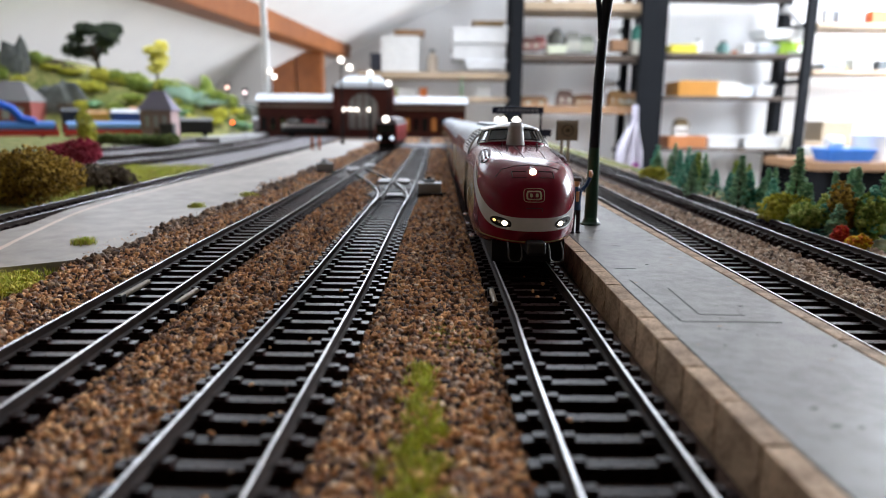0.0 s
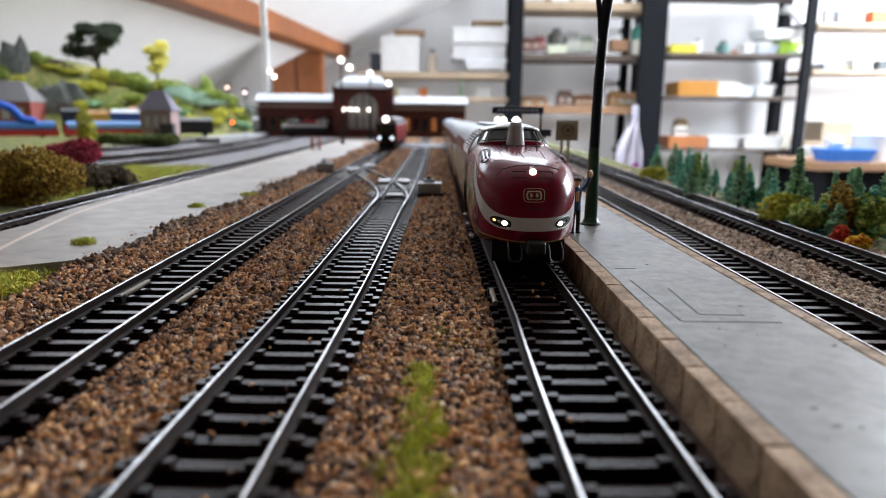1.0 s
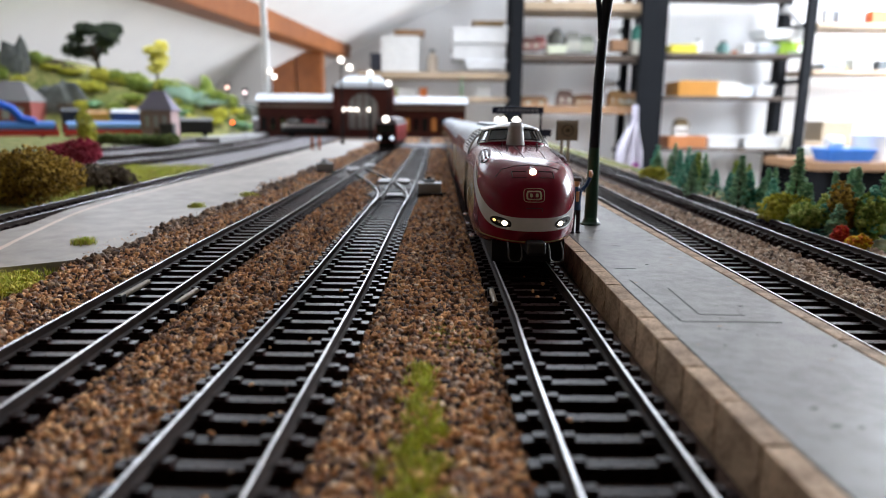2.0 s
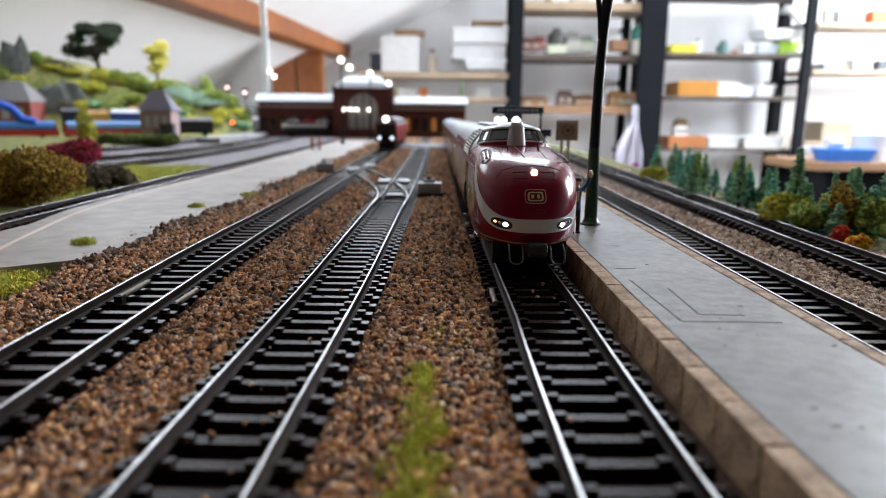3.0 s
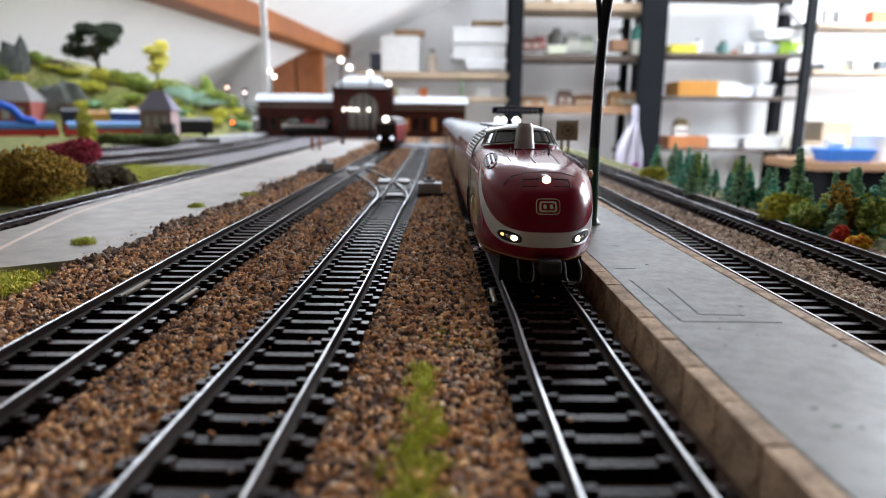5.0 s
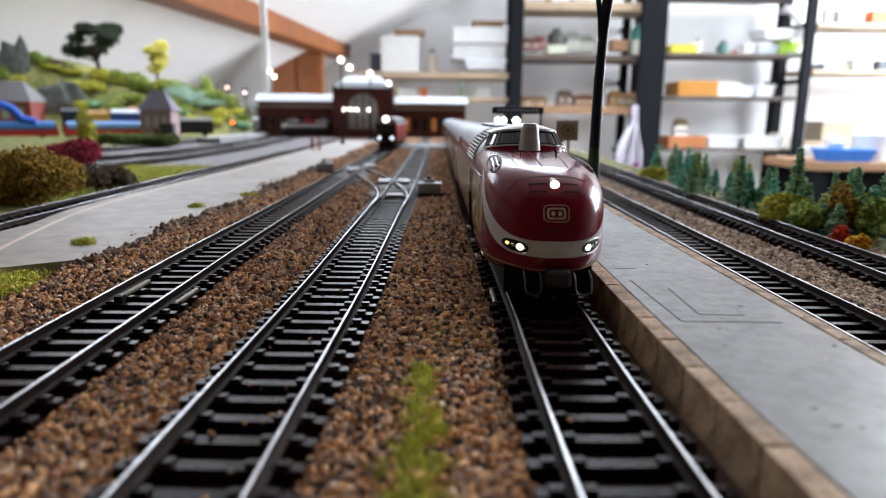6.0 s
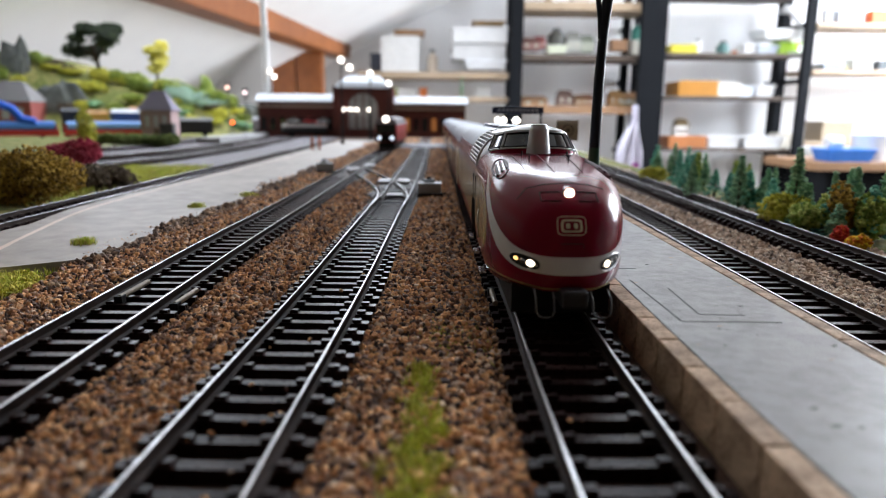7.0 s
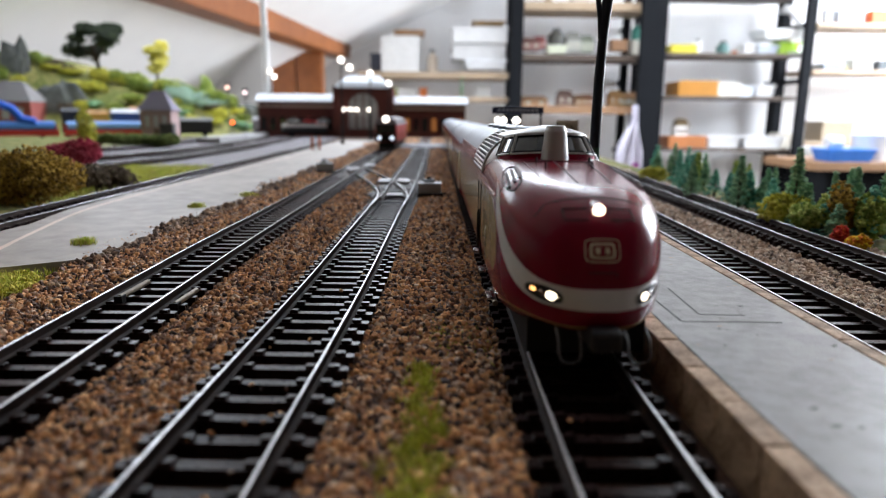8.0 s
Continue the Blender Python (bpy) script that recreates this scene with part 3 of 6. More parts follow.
def track(points, z, label, limit=150, start=-40):
    t = thing("railway_track", label=label, category="railway track", group="railway tracks")
    line = smooth_path(points, PITCH_SLEEPER)
    path = [(p.x, p.y, z) for p in smooth_path(points, 12)]
    for side in (-1, 1):
        o = side * 8.3
        web = [(o - 0.9, -2.6), (o + 0.9, -2.6), (o + 0.9, -2.3), (o + 0.28, -1.9), (o + 0.25, -0.9), (o + 0.38, -0.65), (o + 0.30, -0.10), (o - 0.30, -0.10), (o - 0.38, -0.65), (o - 0.25, -0.9), (o - 0.28, -1.9), (o - 0.9, -2.3)]
        r = part("rail", Shape().sweep(path, web), RAILSIDE, t)
        part("rail_head", Shape().sweep(path, [(o - 0.25, -0.10), (o + 0.25, -0.10), (o + 0.25, -0.07), (o + 0.18, 0), (o - 0.18, 0), (o - 0.25, -0.07)]), RAIL, r, "bright worn running surface")
    made = 0
    for i in range(1, len(line) - 1):
        p = line[i]
        d = line[i + 1] - line[i - 1]
        if p.y < start or made >= limit:
            continue
        s = new("sleeper", SLEEPER_MESH if p.y < 420 else PLAIN_SLEEPER_MESH)
        s.parent = t
        s.matrix_basis = pose(p.x * MM, p.y * MM, (z - 2.5) * MM, 0, 0, math.degrees(math.atan2(-d.x, d.y)) + random.uniform(-0.5, 0.5))
        made += 1
    return t


track(TRAIN_LINE, 0, "model railway track beside the stone platform", 170)
track(MID_LINE, 0, "model railway track with bright rails and black sleepers", 170)
track(LEFT_LINE, 0, "model railway track between ballast and grey platform", 170)
track(RIGHT_LINE, -5, "model railway track behind the stone platform", 140)
track(FAR_RIGHT_LINE, -5, "outer model railway track beside the small firs", 140)
track(FAR_LEFT_LINE, -2, "model railway track behind the grey platform", 120, 150)
track(YARD_LINE, -2, "yard track in the far scenery", 110)
track(YARD_LINE_2, -2, "yard track in the far scenery", 110)
track(YARD_LINE_3, -2, "yard track in the far scenery", 110)

# ---- ballast ----
ICO = [(0, 0, 1), (0.894, 0, 0.447), (0.276, 0.851, 0.447), (-0.724, 0.526, 0.447), (-0.724, -0.526, 0.447), (0.276, -0.851, 0.447),
       (0.724, 0.526, -0.447), (-0.276, 0.851, -0.447), (-0.894, 0, -0.447), (-0.276, -0.851, -0.447), (0.724, -0.526, -0.447), (0, 0, -1)]
ICO_F = [(0, 1, 2), (0, 2, 3), (0, 3, 4), (0, 4, 5), (0, 5, 1), (1, 6, 2), (2, 7, 3), (3, 8, 4), (4, 9, 5), (5, 10, 1),
         (1, 10, 6), (2, 6, 7), (3, 7, 8), (4, 8, 9), (5, 9, 10), (6, 11, 7), (7, 11, 8), (8, 11, 9), (9, 11, 10), (10, 11, 6)]


def interp(points, y):
    return np.interp(y, [p[1] for p in points], [p[0] for p in points])


def scatter(name, count, region, size, mat, label, keep, base_z):
    """Loose grains as one mesh."""
    rng = np.random.default_rng(7 + count)
    x0, x1, y0, y1 = region
    y = y0 * (y1 / y0) ** rng.random(count)
    x = rng.uniform(x0, x1, count)
    ok = keep(x, y)
    x, y = x[ok], y[ok]
    m = len(x)
    r = size * rng.uniform(0.55, 1.35, m) * (1 + 0.0011 * np.maximum(0, y - 120))
    base = np.array(ICO)[:11]
    v = base[None] * rng.uniform(0.72, 1.28, (m, 11, 1)) * (r[:, None, None] * rng.uniform(0.65, 1.25, (m, 1, 3)))
    a = rng.uniform(0, 6.283, m)
    c, s = np.cos(a), np.sin(a)
    vx = v[:, :, 0] * c[:, None] - v[:, :, 1] * s[:, None] + x[:, None]
    vy = v[:, :, 0] * s[:, None] + v[:, :, 1] * c[:, None] + y[:, None]
    vz = v[:, :, 2] + (base_z(x, y) + r * rng.uniform(0.1, 0.9, m))[:, None]
    co = np.stack([vx, vy, vz], -1).reshape(-1, 3) * MM
    f = np.array(ICO_F[:15])
    f = (f[None] + 11 * np.arange(m)[:, None, None]).reshape(-1, 3)
    me = bpy.data.meshes.new(name)
    me.from_pydata(co.tolist(), [], f.tolist())
    me.materials.append(mat)
    return tagged(new(name, me), label, "gravel", kind="stuff")


def off(points, x, y):
    return np.abs(x - interp(points, y))


def keep_ballast(x, y):
    inside = (x > interp(LEFT_LINE, y) - 42 - 6 * np.sin(y * 0.03)) & (x < interp(TRAIN_LINE, y))
    return inside & (off(MID_LINE, x, y) > 12.6) & (off(LEFT_LINE, x, y) > 12.6) & (off(TRAIN_LINE, x, y) > 12.6)


def mound(x, y):
    d = np.minimum(np.minimum(off(MID_LINE, x, y), off(LEFT_LINE, x, y)), off(TRAIN_LINE, x, y))
    return -5.0 + 1.6 * np.clip((d - 12) / 8, 0, 1)


scatter("ballast", 112000, (-130, 38, 48, 1450), 0.66, GRAVEL, "brown and tan model ballast between the tracks", keep_ballast, mound)
scatter("loose_stones", 34, (14, 42, 60, 230), 0.5, GRAVEL, "a few loose ballast stones on the sleepers", lambda x, y: off(TRAIN_LINE, x, y) < 6.5, lambda x, y: -2.6 + 0 * x)
scatter("loose_stones", 60, (-46, -14, 60, 260), 0.45, GRAVEL, "a few loose ballast stones on the sleepers", lambda x, y: off(MID_LINE, x, y) < 6.5, lambda x, y: -2.6 + 0 * x)
scatter("ballast", 5200, (-225, -165, 300, 1100), 1.1, GRAVEL_GREY, "grey-brown model ballast along the track behind the platform",
        lambda x, y: (off(FAR_LEFT_LINE, x, y) < 17) & (x < interp(FAR_LEFT_LINE, y)) & (off(FAR_LEFT_LINE, x, y) > 13), lambda x, y: -7.4 + 0 * x)
scatter("ballast", 6000, (186, 215, 120, 700), 0.8, GRAVEL_GREY, "grey-brown model ballast beyond the outer track",
        lambda x, y: (off(FAR_RIGHT_LINE, x, y) > 12.5) & (off(FAR_RIGHT_LINE, x, y) < 26), lambda x, y: -10 + 0 * x)
scatter("ballast", 14000, (120, 152, 90, 700), 0.75, GRAVEL_GREY, "grey-brown model ballast between the outer tracks",
        lambda x, y: (off(RIGHT_LINE, x, y) > 12.5) & (off(FAR_RIGHT_LINE, x, y) > 12.5), lambda x, y: -10 + 0 * x)

# ---- stone platform ----
PLAT_Z, PLAT_BASE = 4.0, -6.0
def edge_near(y):
    return float(np.interp(y, [-60, 75, 105, 127, 180, 250, 620], [43.0, 43.5, 43.9, 44.4, 45.8, 47.2, 53.2]))


def edge_far(y):
    return 80.0 + 0.022 * y


platform = thing("station_platform", label="grey station platform with sandstone coping", category="platform")
PLAT_END = 620
STATIONS = (-60, 75, 105, 127, 180, 250, PLAT_END)
deck = Shape().prism([(edge_far(y) - 3.4, y) for y in (-60, PLAT_END)] + [(edge_near(y) + 4.2, y) for y in STATIONS[::-1]], PLAT_BASE, PLAT_Z - 0.15)
part("deck", deck, PAVE, platform)
for which, edge, w, sgn in (("near", edge_near, 4.0, 1), ("far", edge_far, 3.2, -1)):
    step = 13.6
    for i in range(int((PLAT_END + 60) / step)):
        y = -60 + i * step
        stone = Shape().box(0, w * sgn, 0.2, step - 0.2, PLAT_BASE, PLAT_Z + random.uniform(-0.06, 0.06))
        ob = part("coping_stone", stone, COPING, platform, bevel=0.22)
        ob.matrix_basis = pose(edge(y) * MM, y * MM, 0, 0, 0, math.degrees(-math.atan((edge(y + step) - edge(y)) / step)))
groove = paint((0.05, 0.05, 0.05), 0.9)
for x0, y0, x1, y1 in ((53.0, 162.7, 53.2, 128.2), (53.2, 128.0, 74.1, 127.4), (60.0, 154.3, 58.9, 133.4), (59.0, 133.0, 68.6, 132.2), (60.5, 208.0, 64.0, 208.0), (52.5, 176, 58.5, 175.6)):
    d = Vector((x1 - x0, y1 - y0))
    ob = part("scored_line", Shape().box(-0.19, 0.19, 0, d.length, 0, 0.06), groove, platform)
    ob.matrix_basis = pose(x0 * MM, y0 * MM, (PLAT_Z - 0.16) * MM, 0, 0, math.degrees(math.atan2(-d.x, d.y)))
part("seam", Shape().sweep([(edge_near(y) + 4.35, y, PLAT_Z - 0.16) for y in STATIONS], [(-0.12, 0), (0.12, 0), (0.12, 0.05), (-0.12, 0.05)]), groove, platform)
# chips and scuffs in the paint
rng_p = random.Random(17)
for i in range(46):
    y = 80 * (420 / 80) ** rng_p.random()
    x = rng_p.uniform(edge_near(y) + 6, edge_far(y) - 5)
    r = rng_p.uniform(0.12, 0.42)
    chip = [(x + r * rng_p.uniform(0.5, 1.4) * 1.8 * math.cos(k * 1.047), y + r * rng_p.uniform(0.4, 1.2) * math.sin(k * 1.047)) for k in range(6)]
    part("paint_chip", Shape().prism(chip, PLAT_Z - 0.16, PLAT_Z - 0.11), groove if i % 3 else COPING, platform)

# ---- the train ----
def curve_node(nt, points, lo, hi, vlo, vhi, source):
    """A value that follows a smooth line through points of (where, value)."""
    mr = nt.nodes.new("ShaderNodeMapRange")
    mr.inputs["From Min"].default_value, mr.inputs["From Max"].default_value = lo, hi
    nt.links.new(source, mr.inputs["Value"])
    fc = nt.nodes.new("ShaderNodeFloatCurve")
    c = fc.mapping.curves[0]
    pts = [((a - lo) / (hi - lo), (b - vlo) / (vhi - vlo)) for a, b in points]
    c.points[0].location, c.points[1].location = pts[0], pts[-1]
    for p in pts[1:-1]:
        c.points.new(*p)
    fc.mapping.update()
    nt.links.new(mr.outputs[0], fc.inputs["Value"])
    out = nt.nodes.new("ShaderNodeMapRange")
    out.inputs["To Min"].default_value, out.inputs["To Max"].default_value = vlo, vhi
    nt.links.new(fc.outputs[0], out.inputs["Value"])
    return out.outputs[0]


def math_node(nt, op, a, b=None):
    n = nt.nodes.new("ShaderNodeMath")
    n.operation = op
    for i, v in enumerate((a, b)):
        if v is None:
            continue
        if isinstance(v, (int, float)):
            n.inputs[i].default_value = v
        else:
            nt.links.new(v, n.inputs[i])
    return n.outputs[0]


def livery(name, nose=True):
    """Wine red with a silver-grey nose band, cream window panel and a thin cream line above the skirt."""
    m = bpy.data.materials.new(name)
    m.use_nodes = True
    nt = m.node_tree
    b = nt.nodes["Principled BSDF"]
    b.inputs["Specular IOR Level"].default_value = 0.13
    b.inputs["Coat Weight"].default_value, b.inputs["Coat Roughness"].default_value = 0.12, 0.06
    co = nt.nodes.new("ShaderNodeTexCoord")
    sep = nt.nodes.new("ShaderNodeSeparateXYZ")
    nt.links.new(co.outputs["Object"], sep.inputs[0])
    y = math_node(nt, "MULTIPLY", sep.outputs["Y"], 1000.0)
    z = math_node(nt, "MULTIPLY", sep.outputs["Z"], 1000.0)
    edge = 0.06

    def above(value, level):
        mr = nt.nodes.new("ShaderNodeMapRange")
        d = math_node(nt, "SUBTRACT", value, level)
        mr.inputs["From Min"].default_value, mr.inputs["From Max"].default_value = -edge, edge
        nt.links.new(d, mr.inputs["Value"])
        return mr.outputs[0]

    def both(p, q):
        return math_node(nt, "MULTIPLY", p, q)

    def inverse(p):
        return math_node(nt, "SUBTRACT", 1.0, p)

    def over(under, rgb, mask):
        mix = nt.nodes.new("ShaderNodeMix")
        mix.data_type = "RGBA"
        nt.links.new(mask, mix.inputs["Factor"])
        if isinstance(under, tuple):
            mix.inputs["A"].default_value = (*under, 1)
        else:
            nt.links.new(under, mix.inputs["A"])
        mix.inputs["B"].default_value = (*rgb, 1)
        return mix.outputs["Result"]

    red, cream, grey = (0.185, 0.004, 0.020), (0.36, 0.27, 0.115), (0.66, 0.65, 0.65)
    panel_start = 19.0 if nose else -2000.0
    bow = math_node(nt, "MULTIPLY", math_node(nt, "POWER", math_node(nt, "ABSOLUTE", math_node(nt, "DIVIDE", math_node(nt, "SUBTRACT", z, 20.0), 7.5)), 3.0), 8.0)
    panel = both(both(above(z, 13.8), inverse(above(z, 28.2))), above(y, math_node(nt, "ADD", bow, panel_start)))
    colour = over(red, cream, panel)
    colour = over(colour, cream, both(above(z, 9.8), inverse(above(z, 10.3))))
    if nose:
        top = curve_node(nt, [(-6, 17.0), (-2, 17.2), (2, 18.0), (8, 20.5), (14, 24.0), (19, 27.5), (26, 30.5), (34, 31.5)], -6, 34, 10, 35, y)
        low = curve_node(nt, [(-6, 13.2), (-2, 13.3), (2, 13.6), (8, 15.6), (14, 19.4), (19, 24.0), (26, 29.5), (34, 31.5)], -6, 34, 10, 35, y)
        band = both(both(above(z, low), inverse(above(z, top))), inverse(above(y, 33.5)))
        colour = over(colour, grey, band)
    n = nt.nodes.new("ShaderNodeTexNoise")
    n.inputs["Scale"].default_value, n.inputs["Detail"].default_value = 350, 6
    nt.links.new(co.outputs["Object"], n.inputs["Vector"])
    hv, mr = nt.nodes.new("ShaderNodeHueSaturation"), nt.nodes.new("ShaderNodeMapRange")
    mr.inputs["To Min"].default_value, mr.inputs["To Max"].default_value = 0.9, 1.1
    nt.links.new(n.outputs["Fac"], mr.inputs["Value"])
    nt.links.new(mr.outputs[0], hv.inputs["Value"])
    nt.links.new(colour, hv.inputs["Color"])
    nt.links.new(hv.outputs[0], b.inputs["Base Color"])
    r2 = nt.nodes.new("ShaderNodeMapRange")
    r2.inputs["To Min"].default_value, r2.inputs["To Max"].default_value = 0.15, 0.26
    nt.links.new(n.outputs["Fac"], r2.inputs["Value"])
    nt.links.new(r2.outputs[0], b.inputs["Roughness"])
    return m


LIVERY, COACH_LIVERY = livery("power_car_livery"), livery("coach_livery", False)
DARK_GLASS = material("dark_cab_glass", (0.012, 0.013, 0.013), 0.08, second=(0.02, 0.02, 0.02), scale=100, coat=0.3)
CHROME = material("polished_metal", (0.7, 0.7, 0.7), 0.2, 1.0, second=(0.6, 0.6, 0.6), scale=200)
LAMP_WHITE = material("lit_headlamp", (0.9, 0.85, 0.75), 0.3, emit=(1.0, 0.84, 0.60), power=3.0)
LAMP_WARM = material("lit_marker_lamp", (0.9, 0.5, 0.2), 0.3, emit=(1.0, 0.5, 0.15), power=2.0)
LINE_DARK = paint((0.03, 0.004, 0.006), 0.6)

NOSE_TOP = [(-4.4, 14.2), (-4.1, 16.8), (-3.6, 19.8), (-2.8, 22.8), (-1.4, 25.8), (0.6, 28.4), (3.4, 30.4), (7.5, 31.8), (12.5, 32.9), (25, 34.3), (45, 35.8), (75, 37.0), (95, 38.0), (215, 38.0)]
NOSE_LOW = [(-4.4, 12.6), (-4.0, 11.2), (-3.0, 9.3), (-1.5, 8.9), (2, 8.5), (12, 6.6), (25, 4.8), (215, 4.8)]
HALF = 16.3


def nose_power(y):
    """How boxy the upper half of the section is: round at the tip, square-shouldered behind."""
    return float(np.interp(y, [0, 8, 25], [2.4, 2.55, 4.2]))


def body_z(x, y):
    """Height of the upper skin over (x, y)."""
    half, low, top = nose_section(y)
    mid, e = low + (top - low) * 0.5, nose_power(y)
    return mid + (top - mid) * max(0.0, 1 - (abs(x) / half) ** e) ** (1 / e)


def nose_section(y):
    """Half width, lower and upper height of the body at y behind the headlamps."""
    top = float(np.interp(y, [p[0] for p in NOSE_TOP], [p[1] for p in NOSE_TOP]))
    low = float(np.interp(y, [p[0] for p in NOSE_LOW], [p[1] for p in NOSE_LOW]))
    if y < 26:
        k = min(1.0, max(0.0, (26 - y) / 30.5))
        half = HALF * (1 - k ** 2.15) ** (1 / 2.15)
    else:
        half = HALF
    return half, low, top


def nose_point(y, a, grow=0.0):
    """A point of the body: a = 0 at the crown, -1 and 1 at the lower edges."""
    half, low, top = nose_section(y)
    mid = low + (top - low) * 0.5
    s = a * math.pi / 2 * 1.75
    c, q = math.cos(s), math.sin(s)
    if abs(s) <= math.pi / 2:
        e = 2 / nose_power(y)
        return (math.copysign(abs(q) ** e, q) * (half + grow), y, mid + abs(c) ** e * (top - mid + grow))
    e = 2 / 5.0
    return (math.copysign(abs(q) ** e, q) * (half + grow), y, mid - abs(c) ** e * (mid - low + grow))


def on_nose(x_want, z_want):
    """The outermost y at which the body's skin passes over (x, z) seen from ahead."""
    y = -4.4
    while y < 80:
        half, low, top = nose_section(y)
        mid = low + (top - low) * 0.5
        e, h = (nose_power(y), top - mid) if z_want > mid else (5.0, mid - low)
        if half > 0.01 and (abs(x_want) / half) ** e + (abs(z_want - mid) / h) ** e <= 1:
            return y
        y += 0.05
    return y


def ribbon_on_nose(points, wide, lift=0.05):
    """A thin raised line on the nose through points of (x, z)."""
    path = []
    for (x0, z0), (x1, z1) in zip(points, points[1:]):
        for k in range(5):
            x, z = x0 + (x1 - x0) * k / 5, z0 + (z1 - z0) * k / 5
            path.append((x, on_nose(x, z) - lift, z))
    x, z = points[-1]
    path.append((x, on_nose(x, z) - lift, z))
    return Shape().tube(path, wide / 2, 6)


def patch_on_nose(outline, lift=0.08, steps=6):
    """A plate that lies on the nose: outline as a function of (angle) giving (x, z), with its centre."""
    (cx, cz), ring = outline
    s = Shape()
    k = len(ring)
    s.v.append((cx, on_nose(cx, cz) - lift, cz))
    for j in range(1, steps + 1):
        for x, z in ring:
            px, pz = cx + (x - cx) * j / steps, cz + (z - cz) * j / steps
            s.v.append((px, on_nose(px, pz) - (lift if j < steps else 0.0 if lift < 0.3 else 0.1), pz))
    for i in range(k):
        s.f.append((0, 1 + i, 1 + (i + 1) % k))
    for j in range(steps - 1):
        for i in range(k):
            a, b = 1 + j * k + i, 1 + j * k + (i + 1) % k
            s.f.append((a, a + k, b + k, b))
    return s


def ring_of(cx, cz, rx, rz, power=2.0, n=28, tilt=0.0):
    out = []
    for i in range(n):
        a = 2 * math.pi * i / n
        x = math.copysign(abs(math.cos(a)) ** (2 / power), math.cos(a)) * rx
        z = math.copysign(abs(math.sin(a)) ** (2 / power), math.sin(a)) * rz
        out.append((cx + x * math.cos(tilt) - z * math.sin(tilt), cz + x * math.sin(tilt) + z * math.cos(tilt)))
    return (cx, cz), out


def power_car():
    t = thing("diesel_power_car", label="wine-red and cream streamlined model diesel power car, headlamps lit", category="model train")
    ys = [-4.4 + 0.001] + [-4.4 + 0.02 * 1.32 ** i for i in range(1, 24)]
    ys = [y for y in ys if y < 8] + [10, 13, 16, 19, 22, 25, 28, 33, 40, 50, 60, 70, 80, 95, 120, 150, 180, 205, 210]
    na = 56
    s = Shape()
    for y in ys:
        for k in range(na + 1):
            s.v.append(nose_point(y, -1 + 2 * k / na))
    for i in range(len(ys) - 1):
        for k in range(na):
            a = i * (na + 1) + k
            s.f.append((a, a + 1, a + na + 2, a + na + 1))
        a = i * (na + 1)
        s.f.append((a, a + na + 1, a + 2 * na + 1, a + na))
    s.f.append(tuple(range(na + 1)))
    s.f.append(tuple(range((len(ys) - 1) * (na + 1), len(ys) * (na + 1))))
    part("body", s, LIVERY, t, smooth=True)
    part("underframe", Shape().box(-11, 11, 6, 205, 2.2, 9), BLACK, t)
    # driver's cab with its wrap-round windscreen
    def cab_ring(z, k, y0, y1):
        w = 12.5 - 2.9 * k
        pts = []
        for i in range(25):
            a = math.pi * i / 24
            pts.append((-math.cos(a) * w, y1 - (math.sin(a) ** 0.62) * (y1 - y0), z + 1.5 * math.sin(a) - 0.7))
        return pts + [(w, 78, z - 0.7), (-w, 78, z - 0.7)]

    def cab_shell(rings):
        s, n = Shape(), len(rings[0])
        for r in rings:
            s.v += r
        for j in range(len(rings) - 1):
            s.f += [(j * n + i, j * n + (i + 1) % n, (j + 1) * n + (i + 1) % n, (j + 1) * n + i) for i in range(n)]
        s.f += [tuple(range(n - 1, -1, -1)), tuple(range((len(rings) - 1) * n, len(rings) * n))]
        return s

    part("cab", cab_shell([cab_ring(33.0, -0.1, 45.0, 62), cab_ring(36.2, 0.0, 45.4, 62)]), LIVERY, t, smooth=True)
    part("windscreen", cab_shell([cab_ring(36.2, 0.06, 45.9, 62), cab_ring(40.6, 0.80, 49.8, 64)]), DARK_GLASS, t, "dark wrap-round windscreen", smooth=True)
    part("cab_roof", cab_shell([cab_ring(40.5, 0.66, 49.0, 64), cab_ring(41.1, 0.70, 49.2, 64), cab_ring(41.7, 1.05, 50.4, 65), cab_ring(42.2, 1.7, 52.6, 66), cab_ring(42.5, 2.5, 56, 68), cab_ring(42.6, 3.4, 60, 70)]), SILVER, t, "silver-grey cab roof", smooth=True)
    part("windscreen_sill", Shape().tube(cab_ring(36.3, 0.02, 45.6, 62)[:25], 0.3, 6), SILVER, t, smooth=True)
    part("windscreen_seal", Shape().tube(cab_ring(36.75, 0.10, 45.9, 62)[:25], 0.22, 6), BLACK, t, "black rubber seal", smooth=True)
    part("windscreen_seal", Shape().tube(cab_ring(40.3, 0.72, 49.4, 64)[:25], 0.22, 6), BLACK, t, "black rubber seal", smooth=True)
    for a in (1, 5, 19, 23):
        lo, hi = cab_ring(36.2, 0.03, 45.7, 62)[a], cab_ring(40.7, 0.74, 49.5, 64)[a]
        part("windscreen_post", Shape().tube([lo, hi], 0.42, 6), SILVER, t)
        for k in (-0.5, 0.5):
            part("post_seal", Shape().tube([(lo[0] + k, lo[1] - 0.05, lo[2]), (hi[0] + k, hi[1] - 0.05, hi[2])], 0.16, 6), BLACK, t)
    part("horn_tower", Shape().lathe([(3.4, 34.5), (3.25, 36.5), (2.9, 39), (2.65, 41.8), (2.6, 42.3), (2.3, 42.6), (2.2, 43.3), (1.9, 43.5)], (0, 45.6, 0), 24), SILVER, t, "silver-grey tapered tower before the windscreen", smooth=True)
